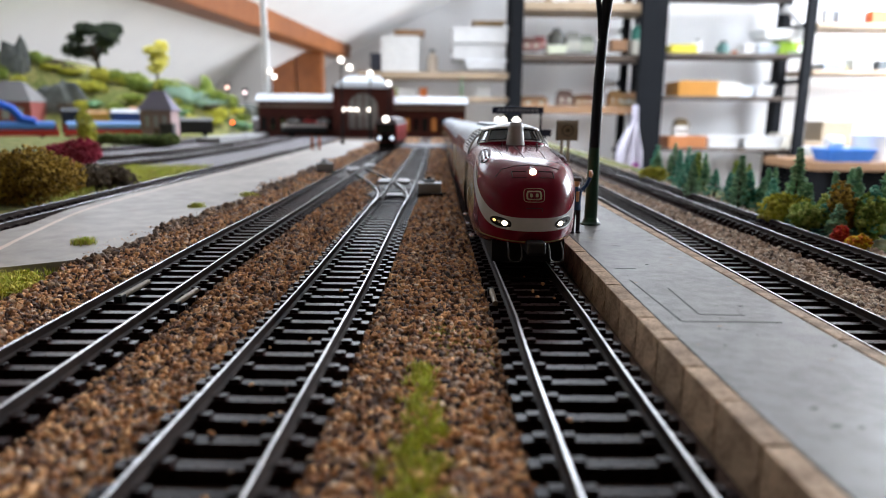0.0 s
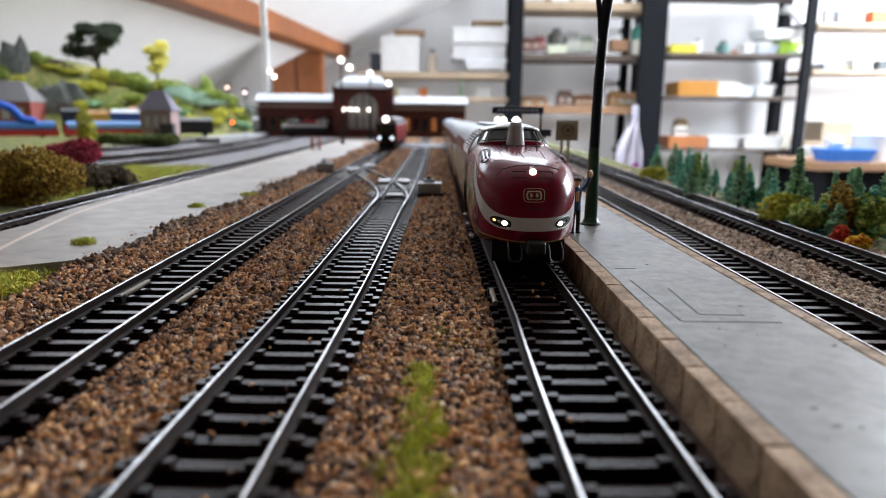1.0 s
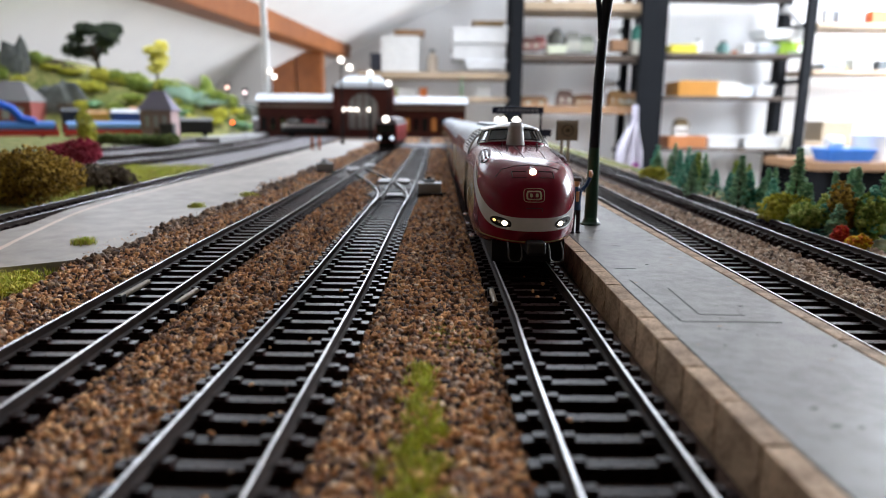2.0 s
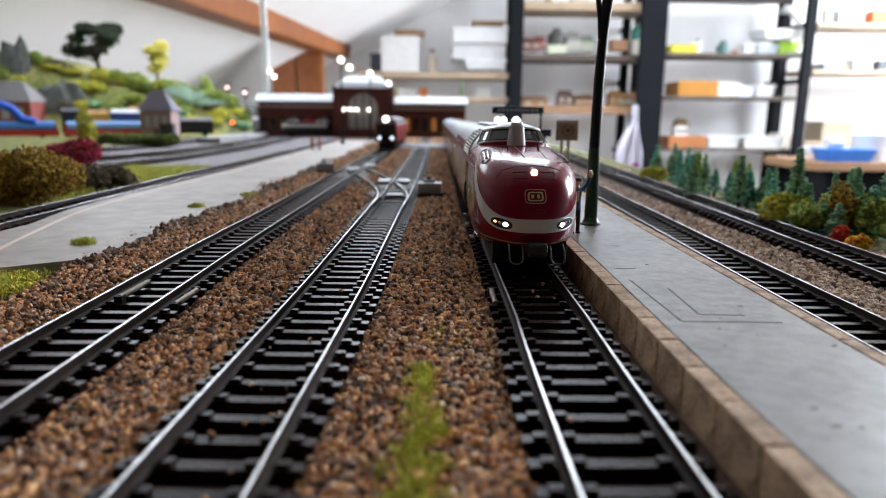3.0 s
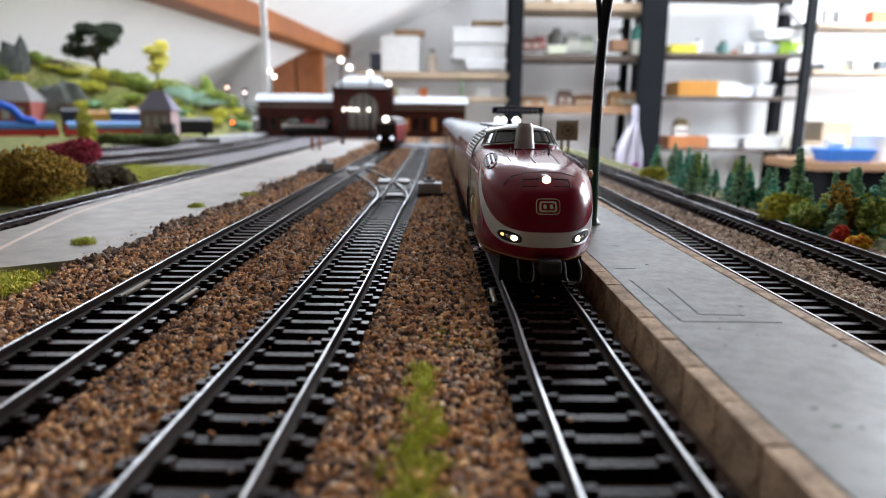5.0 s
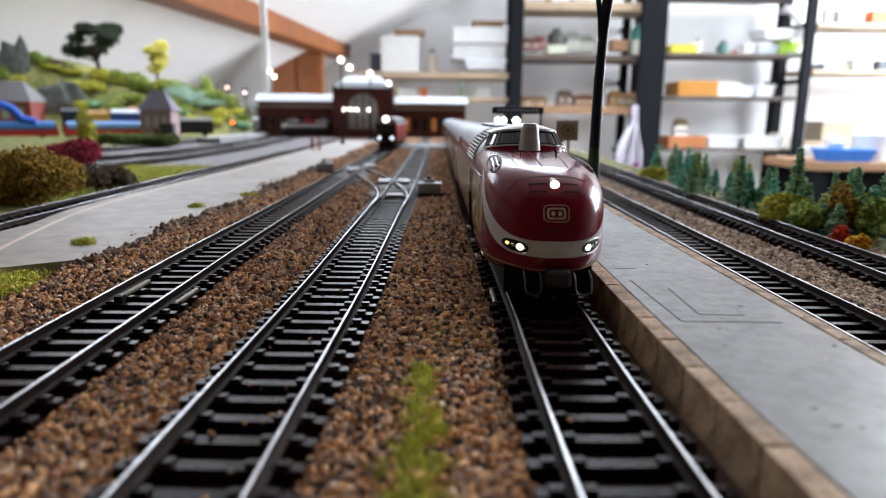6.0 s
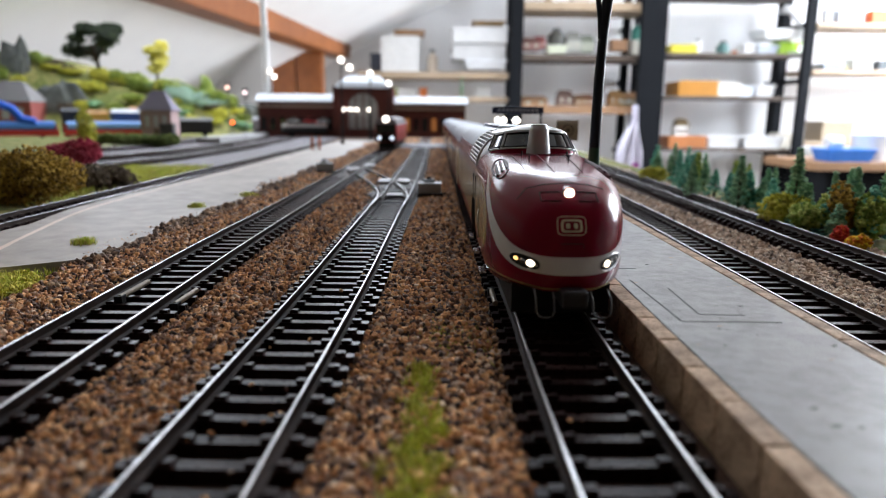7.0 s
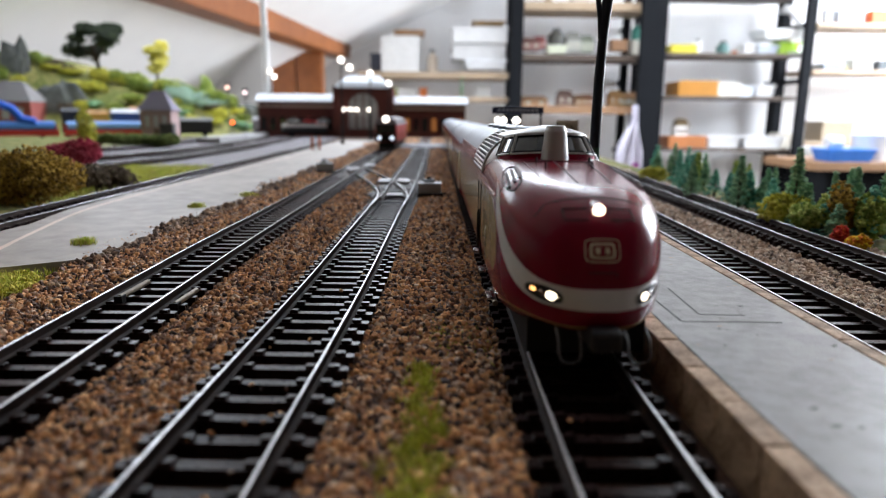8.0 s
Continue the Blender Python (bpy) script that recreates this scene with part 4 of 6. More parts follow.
    # grey ventilation ribs on the shoulders
    for side in (-1, 1):
        for i in range(12):
            q = 0.10 + i * 0.108
            x, z = 15.75 * math.cos(q) ** 0.7, 30.45 + 11.0 * math.sin(q) ** 1.1
            part("vent_rib", Shape().tube([(side * x * k, y, 31 + (z - 31) * k) for y, k in ((65.5, 0.99), (66.5, 1.003), (100.5, 1.003), (101.5, 0.99))], 0.31, 7), SILVER, t, "silver-grey rib", smooth=True)
    arc = [(15.6 * math.cos(0.05 + k * 0.15) ** 0.7, 30.3 + 11.0 * math.sin(0.05 + k * 0.15) ** 1.1) for k in range(10)]
    ring = [(-x, z) for x, z in arc] + [(0, 41.4)] + arc[::-1]

    def hood(sections):
        h, n = Shape(), len(ring)
        for y, k in sections:
            h.v += [(x * k, y, 31 + (z - 31) * k) for x, z in ring]
        for j in range(len(sections) - 1):
            h.f += [(j * n + i, j * n + (i + 1) % n, (j + 1) * n + (i + 1) % n, (j + 1) * n + i) for i in range(n)]
        h.f += [tuple(range(n)), tuple(range((len(sections) - 1) * n, len(sections) * n))]
        return h

    for y, k, r in ((64.6, 1.0, 0.55), (101.8, 1.0, 0.45)):
        part("vent_hoop", Shape().tube([(x * k, y, 31 + (z - 31) * k) for x, z in ring], r, 8), SILVER, t, "silver-grey hoop framing the ribs", smooth=True)
    part("vent_hood", hood([(55, 0.70), (57, 0.80), (59.5, 0.90), (62, 0.97), (64, 0.995), (64.5, 0.995)]), SILVER, t, "silver-grey hood behind the cab", smooth=True)
    part("vent_backing", hood([(64.5, 0.995), (80, 0.995), (102, 0.995)]), BLACK, t, smooth=True)
    part("engine_roof", Shape().sweep([(0, 102, 0), (0, 150, 0), (0, 209, 0)], [(-15.6, 31), (-14.2, 35.5), (-10, 39.3), (-5, 40.8), (0, 41.2), (5, 40.8), (10, 39.3), (14.2, 35.5), (15.6, 31)]), COACH_ROOF, t, "blue-grey roof", smooth=True)
    for i in range(4):
        part("roof_fan", Shape().lathe([(5, 40.2), (5, 41.8), (4, 42.2)], (0, 112 + i * 24, 0), 20), COACH_ROOF, t, smooth=True)
    # lamps
    for side in (-1, 1):
        tilt = side * 0.16
        h = part("headlight", patch_on_nose(ring_of(side * 9.1, 15.3, 2.9, 1.45, 2.4, 28, tilt), 0.12), BLACK, t, "lit twin headlamp in an oval dark recess", smooth=True)
        for dx, r, m, nm in ((-0.95 * side, 0.8, LAMP_WHITE, "headlamp_lens"), (-2.05 * side, 0.36, CHROME, "reflector"), (0.4 * side, 0.55, CHROME, "reflector"), (1.75 * side, 0.42, LAMP_WARM if side < 0 else CHROME, "marker_lens")):
            x = side * 9.1 + dx
            z = 15.3 + tilt * dx
            part(nm, patch_on_nose(ring_of(x, z, r, r * 0.95), 0.42, 5), m, h, smooth=True)
        part("headlight_rim", Shape().tube([(x, on_nose(x, z) - 0.1, z) for x, z in ring_of(side * 9.1, 15.3, 2.95, 1.5, 2.4, 28, tilt)[1]] + [(lambda q: (q[0], on_nose(*q) - 0.1, q[1]))(ring_of(side * 9.1, 15.3, 2.95, 1.5, 2.4, 28, tilt)[1][0])], 0.14, 6, False), SILVER, h, smooth=True)
    yt = on_nose(0, 29.7)
    top_lamp = part("top_headlight", Shape().tube([(0, yt - 0.9, 29.7), (0, yt + 2.5, 29.7)], 1.35, 20), RED, t, smooth=True)
    part("top_lens", Shape().tube([(0, yt - 1.3, 29.7), (0, yt - 0.85, 29.7)], [0.85, 1.12], 20), LAMP_WHITE, top_lamp, "lit round lamp", smooth=True)
    # emblem as plain shapes
    part("emblem_frame", Shape().tube([(x, on_nose(x, z) - 0.06, z) for x, z in ring_of(0, 23.4, 2.95, 1.85, 5, 32)[1]] + [(2.95, on_nose(2.95, 23.4) - 0.06, 23.4)], 0.11, 6, False), CREAM, t, "thin cream rounded frame", smooth=True)
    part("emblem_plate", patch_on_nose(ring_of(0, 23.4, 2.3, 1.35, 5, 32), 0.1), CREAM, t, "cream rounded plate", smooth=True)
    part("emblem_field", patch_on_nose(ring_of(0, 23.4, 1.95, 1.02, 6, 32), 0.16), RED, t, "red field", smooth=True)
    for dx in (-0.82, 0.82):
        part("emblem_bar", patch_on_nose(ring_of(dx, 23.4, 0.55, 0.66, 5, 20), 0.22, 3), CREAM, t, "plain cream block", smooth=True)
    part("type_plate", ribbon_on_nose([(-2.4, 19.8), (2.4, 19.8)], 0.22), LINE_DARK, t)
    part("type_plate", ribbon_on_nose([(2.4, 19.8), (2.4, 18.9)], 0.16), LINE_DARK, t)
    # joints and grips of the bonnet
    for pts in ([(-6.0, 29.6), (-1.8, 29.9)], [(-6.0, 29.6), (-5.8, 28.0), (-2.0, 28.2)], [(1.8, 29.9), (6.0, 29.6), (6.2, 27.8)], [(1.9, 28.2), (5.8, 28.0)],
                [(-10.5, 27.8), (-8.5, 30.0), (-5, 31.0), (0, 31.4), (5, 31.0), (8.5, 30.0)]):
        part("panel_joint", ribbon_on_nose(pts, 0.24, 0.02), LINE_DARK, t)
    for x in (-8.0, -1.2, 6.0):
        part("panel_joint", Shape().tube([(x * (0.9 + 0.1 * (y - 13) / 25), y, body_z(x, y) + 0.02) for y in (14, 18, 24, 30, 36, 40)], 0.17, 6), LINE_DARK, t)
    part("panel_joint", Shape().tube([(-8 + 2 * k, 40, body_z(-8 + 2 * k, 40) + 0.02) for k in range(9)], 0.17, 6), LINE_DARK, t)
    for x, y in ((-4.5, 31), (5.5, 31), (-5.5, 38), (6.5, 38)):
        part("lifting_eye", Shape().tube([(x, y, body_z(x, y) - 0.1), (x, y, body_z(x, y) + 1.3)], 0.24, 6), BLACK, t)
    for side in (-1, 1):
        for i in range(3):
            x = 10.6 + i * 1.15
            part("air_grille_slot", Shape().tube([(side * (x + 0.12 * k), 34 - 2.9 * k - i, body_z(x + 0.12 * k, 34 - 2.9 * k - i) + 0.02) for k in range(5)], 0.4, 6), LINE_DARK, t, smooth=True)
        ring = []
        for k in range(25):
            q = 2 * math.pi * k / 24
            x, y = 12.2 + 1.9 * math.cos(q), 27.5 + 9.5 * math.sin(q) - 1.6 * math.cos(q)
            ring.append((side * x, y, body_z(x, y) + 0.03))
        part("air_grille_frame", Shape().tube(ring, 0.2, 6, False), LINE_DARK, t, smooth=True)
        # grab rails, doors and windows of the flank
        for y in (31, 52, 57):
            part("grab_rail", Shape().tube([(side * 16.9, y, 14.5), (side * 17.2, y, 15.5), (side * 17.2, y, 21), (side * 16.9, y, 22)], 0.28, 6), CHROME if y == 31 else BLACK, t, smooth=True)
        part("door_joint", Shape().box(side * 16.1 - 0.3, side * 16.1 + 0.3, 60, 60.5, 9, 28), BLACK, t)
        part("door_joint", Shape().box(side * 16.1 - 0.3, side * 16.1 + 0.3, 70, 70.5, 9, 28), BLACK, t)
        for i in range(3):
            part("step", Shape().box(side * 15.4 - 0.9, side * 15.4 + 0.9, 34 + i * 26, 40 + i * 26, 4.2, 4.8), CHROME, t)
        part("gutter", Shape().tube([(side * 15.7, y, 29.2) for y in (26, 100, 209)], 0.3, 6), RED, t)
    # coupling box and foot loops under the nose
    part("coupling_cover", Shape().box(-2.2, 3.2, -7.6, 4, 6.8, 10.6), paint((0.028, 0.028, 0.03), 0.5), t, bevel=0.8)
    for side in (-1, 1):
        x = side * 5.9 + 0.6
        loop = [(x + dx, y, z) for dx, y, z in ((-1.9, -1.8, 9.6), (-1.9, -4.6, 8.4), (-1.9, -5.6, 6.0), (-1.4, -5.8, 5.0), (-0.4, -5.8, 4.6), (0.6, -5.8, 4.6), (1.5, -5.8, 5.0), (1.9, -5.6, 6.0), (1.9, -4.6, 8.4), (1.9, -1.8, 9.6))]
        part("foot_loop", Shape().tube(loop, 0.24, 8), paint((0.1, 0.1, 0.105), 0.35), t, "bent grey wire loop", smooth=True)
    for by in (38, 168):
        bogie = part("bogie", Shape().box(-10, 10, by - 18, by + 18, 2.0, 6.5), BLACK, t, bevel=0.5)
    wheels = []
    for wy in (26, 50, 156, 180):
        w = part("wheelset", Shape().tube([(-9.6, 0, 0), (-7.6, 0, 0)], 5.4, 24).tube([(7.6, 0, 0), (9.6, 0, 0)], 5.4, 24).tube([(-9, 0, 0), (9, 0, 0)], 1.0, 10), STEEL_DARK, t, smooth=True)
        w.location = (0, wy * MM, 5.4 * MM)
        wheels.append(w)
    return t, wheels


def coach():
    t = thing("passenger_coach", label="red and cream model passenger coach with silver roof", category="model train", group="coaches of the train")
    prof = [(-15.2, 6.5), (-16.2, 9), (-16.4, 18), (-16.2, 28), (-15.4, 31.5), (15.4, 31.5), (16.2, 28), (16.4, 18), (16.2, 9), (15.2, 6.5)]
    part("body", Shape().sweep([(0, 0, 0), (0, 100, 0), (0, 205, 0)], prof), COACH_LIVERY, t, smooth=True)
    part("roof", Shape().sweep([(0, 0.5, 0), (0, 100, 0), (0, 204.5, 0)], [(-15.5, 31.6), (-14.6, 34.4), (-12, 37.2), (-7.5, 39.4), (0, 40.4), (7.5, 39.4), (12, 37.2), (14.6, 34.4), (15.5, 31.6)]), COACH_ROOF, t, "blue-grey arched roof", smooth=True)
    part("underframe", Shape().box(-11, 11, 4, 201, 2.0, 6.6), BLACK, t)
    part("gangway", Shape().box(-8, 8, 204, 209.5, 8, 34), BLACK, t)
    for side in (-1, 1):
        for i in range(11):
            y = 20 + i * 16.5
            w = part("window", Shape().box(side * 16.35 - 0.15, side * 16.35 + 0.15, y - 5.5, y + 5.5, 17, 25.5), DARK_GLASS, t, bevel=0.1)
        for y in (5, 195):
            part("door", Shape().box(side * 16.3 - 0.2, side * 16.3 + 0.2, y, y + 6.5, 9.5, 28), CREAM, t)
    for by in (32, 172):
        part("bogie", Shape().box(-10, 10, by - 16, by + 16, 0.2, 5), BLACK, t, bevel=0.5)
    return t


TRAIN_X, TRAIN_DX = 28.3, 0.012
lead, wheelsets = power_car()
cars = [coach()]
for i in range(3):
    cars.append(copy_thing(cars[0], Matrix()))

# ---- planting ----
def grains(name, centres, radii, mat, parent, seed, flat=1.0):
    """Leaf clumps: many small uneven lumps as one mesh."""
    rng = np.random.default_rng(seed)
    c = np.array(centres, float)
    m = len(c)
    base = np.array(ICO)
    v = base[None] * rng.uniform(0.6, 1.35, (m, 12, 1)) * (np.asarray(radii)[:, None, None] * rng.uniform(0.6, 1.3, (m, 1, 3)))
    v[:, :, 2] *= flat
    v = v + c[:, None, :]
    f = (np.array(ICO_F)[None] + 12 * np.arange(m)[:, None, None]).reshape(-1, 3)
    me = bpy.data.meshes.new(name)
    me.from_pydata((v.reshape(-1, 3) * MM).tolist(), [], f.tolist())
    me.materials.append(mat)
    ob = new(name, me)
    ob.parent = parent
    return ob


def leaf(name, dark, mid, light):
    return stones(name, [(0.0, dark), (0.5, mid), (1.0, light)], 0.9, 900)


LEAF_OLIVE = leaf("olive_foliage", (0.07, 0.045, 0.006), (0.33, 0.20, 0.02), (0.55, 0.36, 0.05))
LEAF_GREEN = leaf("bright_green_foliage", (0.08, 0.13, 0.015), (0.26, 0.35, 0.05), (0.50, 0.54, 0.16))
LEAF_DARK = leaf("dark_green_foliage", (0.006, 0.012, 0.005), (0.015, 0.028, 0.01), (0.035, 0.05, 0.018))
LEAF_FIR = leaf("fir_foliage", (0.05, 0.16, 0.085), (0.18, 0.38, 0.22), (0.42, 0.60, 0.36))
LEAF_SPRUCE = leaf("blue_spruce_foliage", (0.03, 0.18, 0.14), (0.11, 0.42, 0.31), (0.34, 0.64, 0.50))
LEAF_LARCH = leaf("larch_foliage", (0.10, 0.18, 0.03), (0.32, 0.44, 0.08), (0.56, 0.62, 0.20))
LEAF_RED = leaf("crimson_foliage", (0.14, 0.008, 0.02), (0.38, 0.02, 0.06), (0.5, 0.07, 0.12))
LEAF_YELLOW = leaf("yellow_foliage", (0.5, 0.42, 0.04), (0.75, 0.68, 0.12), (0.85, 0.82, 0.35))
LEAF_YGREEN = leaf("yellow_green_foliage", (0.20, 0.21, 0.012), (0.56, 0.54, 0.05), (0.78, 0.74, 0.16))
LEAF_FLOWER = leaf("orange_flowers", (0.55, 0.10, 0.005), (0.8, 0.42, 0.01), (0.9, 0.7, 0.03))
LEAF_CRIMSON_FLOWER = leaf("red_flowers", (0.3, 0.01, 0.01), (0.55, 0.03, 0.02), (0.7, 0.12, 0.04))
LEAF_HEDGE = leaf("olive_green_hedge", (0.05, 0.08, 0.015), (0.13, 0.18, 0.04), (0.24, 0.30, 0.08))
LEAF_TEAL = leaf("pale_teal_foliage", (0.22, 0.36, 0.28), (0.42, 0.58, 0.46), (0.62, 0.75, 0.62))
LEAF_BROWN = leaf("dry_brown_brush", (0.03, 0.022, 0.014), (0.10, 0.07, 0.04), (0.2, 0.15, 0.1))
BARK = material("tree_bark", (0.06, 0.04, 0.028), 0.9, second=(0.03, 0.02, 0.014), scale=900)
ROCK = material("grey_rock", (0.17, 0.18, 0.17), 0.9, second=(0.07, 0.078, 0.072), scale=60, bump=0.002, bump_scale=200)


def bush(x, y, wide, high, mat, label, seed, n=900, size=1.5, z=None):
    t = thing("bush", x, y, ground_z(x, y) if z is None else z, label=label, category="bush")
    rng = np.random.default_rng(seed)
    lobes = [(rng.uniform(-0.3, 0.3) * wide, rng.uniform(-0.25, 0.25) * wide, rng.uniform(0.3, 0.62) * high, rng.uniform(0.22, 0.36)) for _ in range(7)]
    cs, rs = [], []
    for i in range(n):
        a, b, c, k = lobes[i % 7]
        d = rng.normal(size=3)
        d = d / np.linalg.norm(d) * rng.uniform(0.7, 1.03)
        p = (a + d[0] * k * wide, b + d[1] * k * wide, c + d[2] * k * high * 1.1)
        if p[2] > 0:
            cs.append(p)
            rs.append(size * rng.uniform(0.5, 1.3))
    grains("foliage", cs, rs, mat, t, seed)
    part("stem", Shape().tube([(0, 0, -1), (0, 0, high * 0.5)], [wide * 0.05, wide * 0.02], 7), BARK, t)
    return t


def fir(x, y, wide, high, seed, n=420, label="small dark green model fir beside the outer track", mat=None):
    t = thing("fir_tree", x, y, ground_z(x, y) - 0.5, label=label, category="tree", group="model firs")
    rng = np.random.default_rng(seed)
    part("trunk", Shape().tube([(0, 0, 0), (0, 0, high * 0.9)], [wide * 0.06, wide * 0.015], 7), BARK, t)
    cs, rs = [], []
    for i in range(n):
        k = rng.random() ** 0.7
        tier = 1 - (k * 6 % 1) * 0.35
        r = wide / 2 * (1 - k) * tier * rng.uniform(0.35, 1.1)
        a = rng.uniform(0, 6.283)
        cs.append((r * math.cos(a), r * math.sin(a), high * (0.12 + 0.88 * k) - r * 0.25))
        rs.append(wide * 0.055 * rng.uniform(0.6, 1.4))
    grains("crown", cs, rs, mat or LEAF_FIR, t, seed, 0.6)
    return t


def tree(x, y, wide, high, mat, label, seed, n=900, spread=1.0):
    t = thing("tree", x, y, ground_z(x, y) - 1, label=label, category="tree")
    rng = np.random.default_rng(seed)
    part("trunk", Shape().tube([(0, 0, 0), (wide * 0.03, 0, high * 0.22), (-wide * 0.02, 0, high * 0.5), (0, 0, high * 0.8)], [wide * 0.05, wide * 0.035, wide * 0.025, wide * 0.01], 8), BARK, t)
    cs, rs = [], []
    for k in range(9):
        a = k * 2.4
        out = wide * rng.uniform(0.16, 0.40) * spread
        tip = Vector((math.cos(a) * out, math.sin(a) * out, high * rng.uniform(0.45, 0.9)))
        part("limb", Shape().tube([(0, 0, high * 0.28 + k), tip * 0.5 + Vector((0, 0, high * 0.12)), tip], [wide * 0.02, wide * 0.013, wide * 0.006], 6), BARK, t)
        rad = wide * rng.uniform(0.14, 0.22)
        for _ in range(n // 9):
            d = rng.normal(size=3)
            d = d / np.linalg.norm(d) * rng.uniform(0.3, 1.05) * rad
            cs.append((tip.x + d[0], tip.y + d[1], tip.z + d[2] * 0.6))
            rs.append(wide * 0.022 * rng.uniform(0.5, 1.4))
    grains("crown", cs, rs, mat, t, seed)
    return t


def blades(name, count, place, high, mat, label, seed):
    """Static grass fibres as one mesh; place gives (x, y, z) from a random generator."""
    rng = np.random.default_rng(seed)
    v, f = [], []
    for i in range(count):
        x, y, z = place(rng)
        a, h, w = rng.uniform(0, 6.283), high * rng.uniform(0.4, 1.2), 0.16 * rng.uniform(0.8, 1.6)
        lx, ly = rng.normal(0, 0.35) * h, rng.normal(0, 0.35) * h
        c, s = math.cos(a) * w, math.sin(a) * w
        k = len(v)
        v += [(x - c, y - s, z), (x + c, y + s, z), (x + c * 0.6 + lx * 0.5, y + s * 0.6 + ly * 0.5, z + h * 0.6), (x + lx, y + ly, z + h)]
        f += [(k, k + 1, k + 2), (k, k + 2, k + 3)]
    me = bpy.data.meshes.new(name)
    me.from_pydata([(p * MM, q * MM, r * MM) for p, q, r in v], [], f)
    me.materials.append(mat)
    return tagged(new(name, me), label, "grass", kind="stuff")


GRASS = stones("grass_fibres", [(0.0, (0.42, 0.26, 0.08)), (0.2, (0.36, 0.46, 0.04)), (0.55, (0.68, 0.76, 0.10)), (1.0, (0.92, 0.80, 0.32))], 0.85, 400)

clump_rng = np.random.default_rng(21)
CLUMPS = []
for k in range(95):
    cy = 57 + 62 * clump_rng.random() ** 1.5
    CLUMPS.append((-1.0 + clump_rng.normal(0, 2.9 - 0.034 * (cy - 57)), cy, clump_rng.uniform(0.5, 1.25)))


def in_clump(r):
    cx, cy, w = CLUMPS[r.integers(len(CLUMPS))]
    return (cx + r.normal(0, 0.55 * w), cy + r.normal(0, 1.1 * w), -3.8)


blades("grass", 7200, in_clump, 2.5, GRASS, "yellow-green static grass strip between the tracks", 1)
blades("grass", 1100, lambda r: (5.0 + r.normal(0, 3.0), r.normal(137, 6), -4.0), 1.6, GRASS, "thin grass on the ballast between the tracks", 2)
blades("grass", 4200, lambda r: (-134 + r.normal(0, 9), r.normal(185, 11), -5.0), 2.6, GRASS, "patch of yellow-green static grass by the platform end", 3)
for gx, gy, gw, k in ((-127, 238, 4.0, 4), (-120, 336, 3.2, 5), (-106, 384, 4.5, 6)):
    blades("grass_tuft", 420, lambda r, gx=gx, gy=gy, gw=gw: (gx + r.normal(0, gw * 0.5), gy + r.normal(0, 1.6), -2.2), 2.4, GRASS, "small yellow-green grass tuft on the platform", k)
blades("grass", 9000, lambda r: (r.uniform(-292, -212), r.uniform(380, 650), -7.2), 5.0, GRASS, "rough grass beside the outer platform track", 9)

LEAF_TURF = leaf("turf_scatter", (0.24, 0.23, 0.02), (0.58, 0.55, 0.06), (0.82, 0.70, 0.18))
scatter("turf", 2200, (-7, 5, 58, 122), 0.5, LEAF_TURF, "yellow-green turf scatter between the tracks", lambda x, y: np.abs(x + 1 + 0.6 * np.sin(y * 0.4)) < (3.4 - 0.042 * (y - 60)) * np.abs(np.sin(x * 7.3 + y * 3.1)) + 0.2, lambda x, y: -3.6 + 0 * x)
scatter("turf", 5000, (-160, -112, 160, 212), 0.8, LEAF_TURF, "yellow-green turf scatter by the platform end", lambda x, y: ((x + 136) / 20) ** 2 + ((y - 186) / 17) ** 2 < 0.35 + 0.8 * np.abs(np.sin(x * 5.1 + y * 2.3)), lambda x, y: -5.0 + 0 * x)
# ---- grey side platform ----
side_platform = thing("side_platform", label="plain grey side platform with a white safety line", category="platform")
outline = [(-205, 120), (-168, 165), (-150, 188), (-130, 201), (-112, 213), (-110, 240), (-111, 276), (-106, 337), (-104, 398), (-105, 589), (-101, 748), (-90, 1250), (-164, 1250), (-167, 1026), (-171, 571), (-176, 463), (-180, 394), (-180, 327), (-172, 280), (-176, 235)]
part("deck", Shape().prism(outline, -6, -2), material("grey_board", (0.36, 0.315, 0.27), 0.45, second=(0.235, 0.20, 0.168), scale=110, bump=0.0001, bump_scale=2500, contrast=(0.4, 0.64), spec=0.45), side_platform)
line = [(p.x, p.y, -2.0) for p in smooth_path([(-148, 215), (-157, 252), (-170, 320), (-172, 386), (-169, 493), (-162, 680), (-158, 1000)], 12)]
part("safety_line", Shape().sweep(line, [(-1.0, -0.05), (1.0, -0.05), (1.0, 0.06), (-1.0, 0.06)]), paint((0.74, 0.60, 0.50)), side_platform, "faded white line")

EDGE_SOIL = stones("dark_earth_crumbs", [(0.0, (0.04, 0.026, 0.02)), (0.5, (0.17, 0.105, 0.07)), (1.0, (0.48, 0.31, 0.19))])
scatter("earth_crumbs", 5200, (-122, -96, 205, 640), 0.95, EDGE_SOIL, "dark earth crumbs along the ragged platform edge",
        lambda x, y: np.abs(x - np.interp(y, [205, 213, 240, 276, 337, 398, 640], [-118, -111, -108.5, -109, -104.5, -102.5, -102])) < 1.2 + 5.5 * np.abs(np.sin(y * 0.061) * np.sin(y * 0.023 + 1)), lambda x, y: -3.0 + 0 * x)

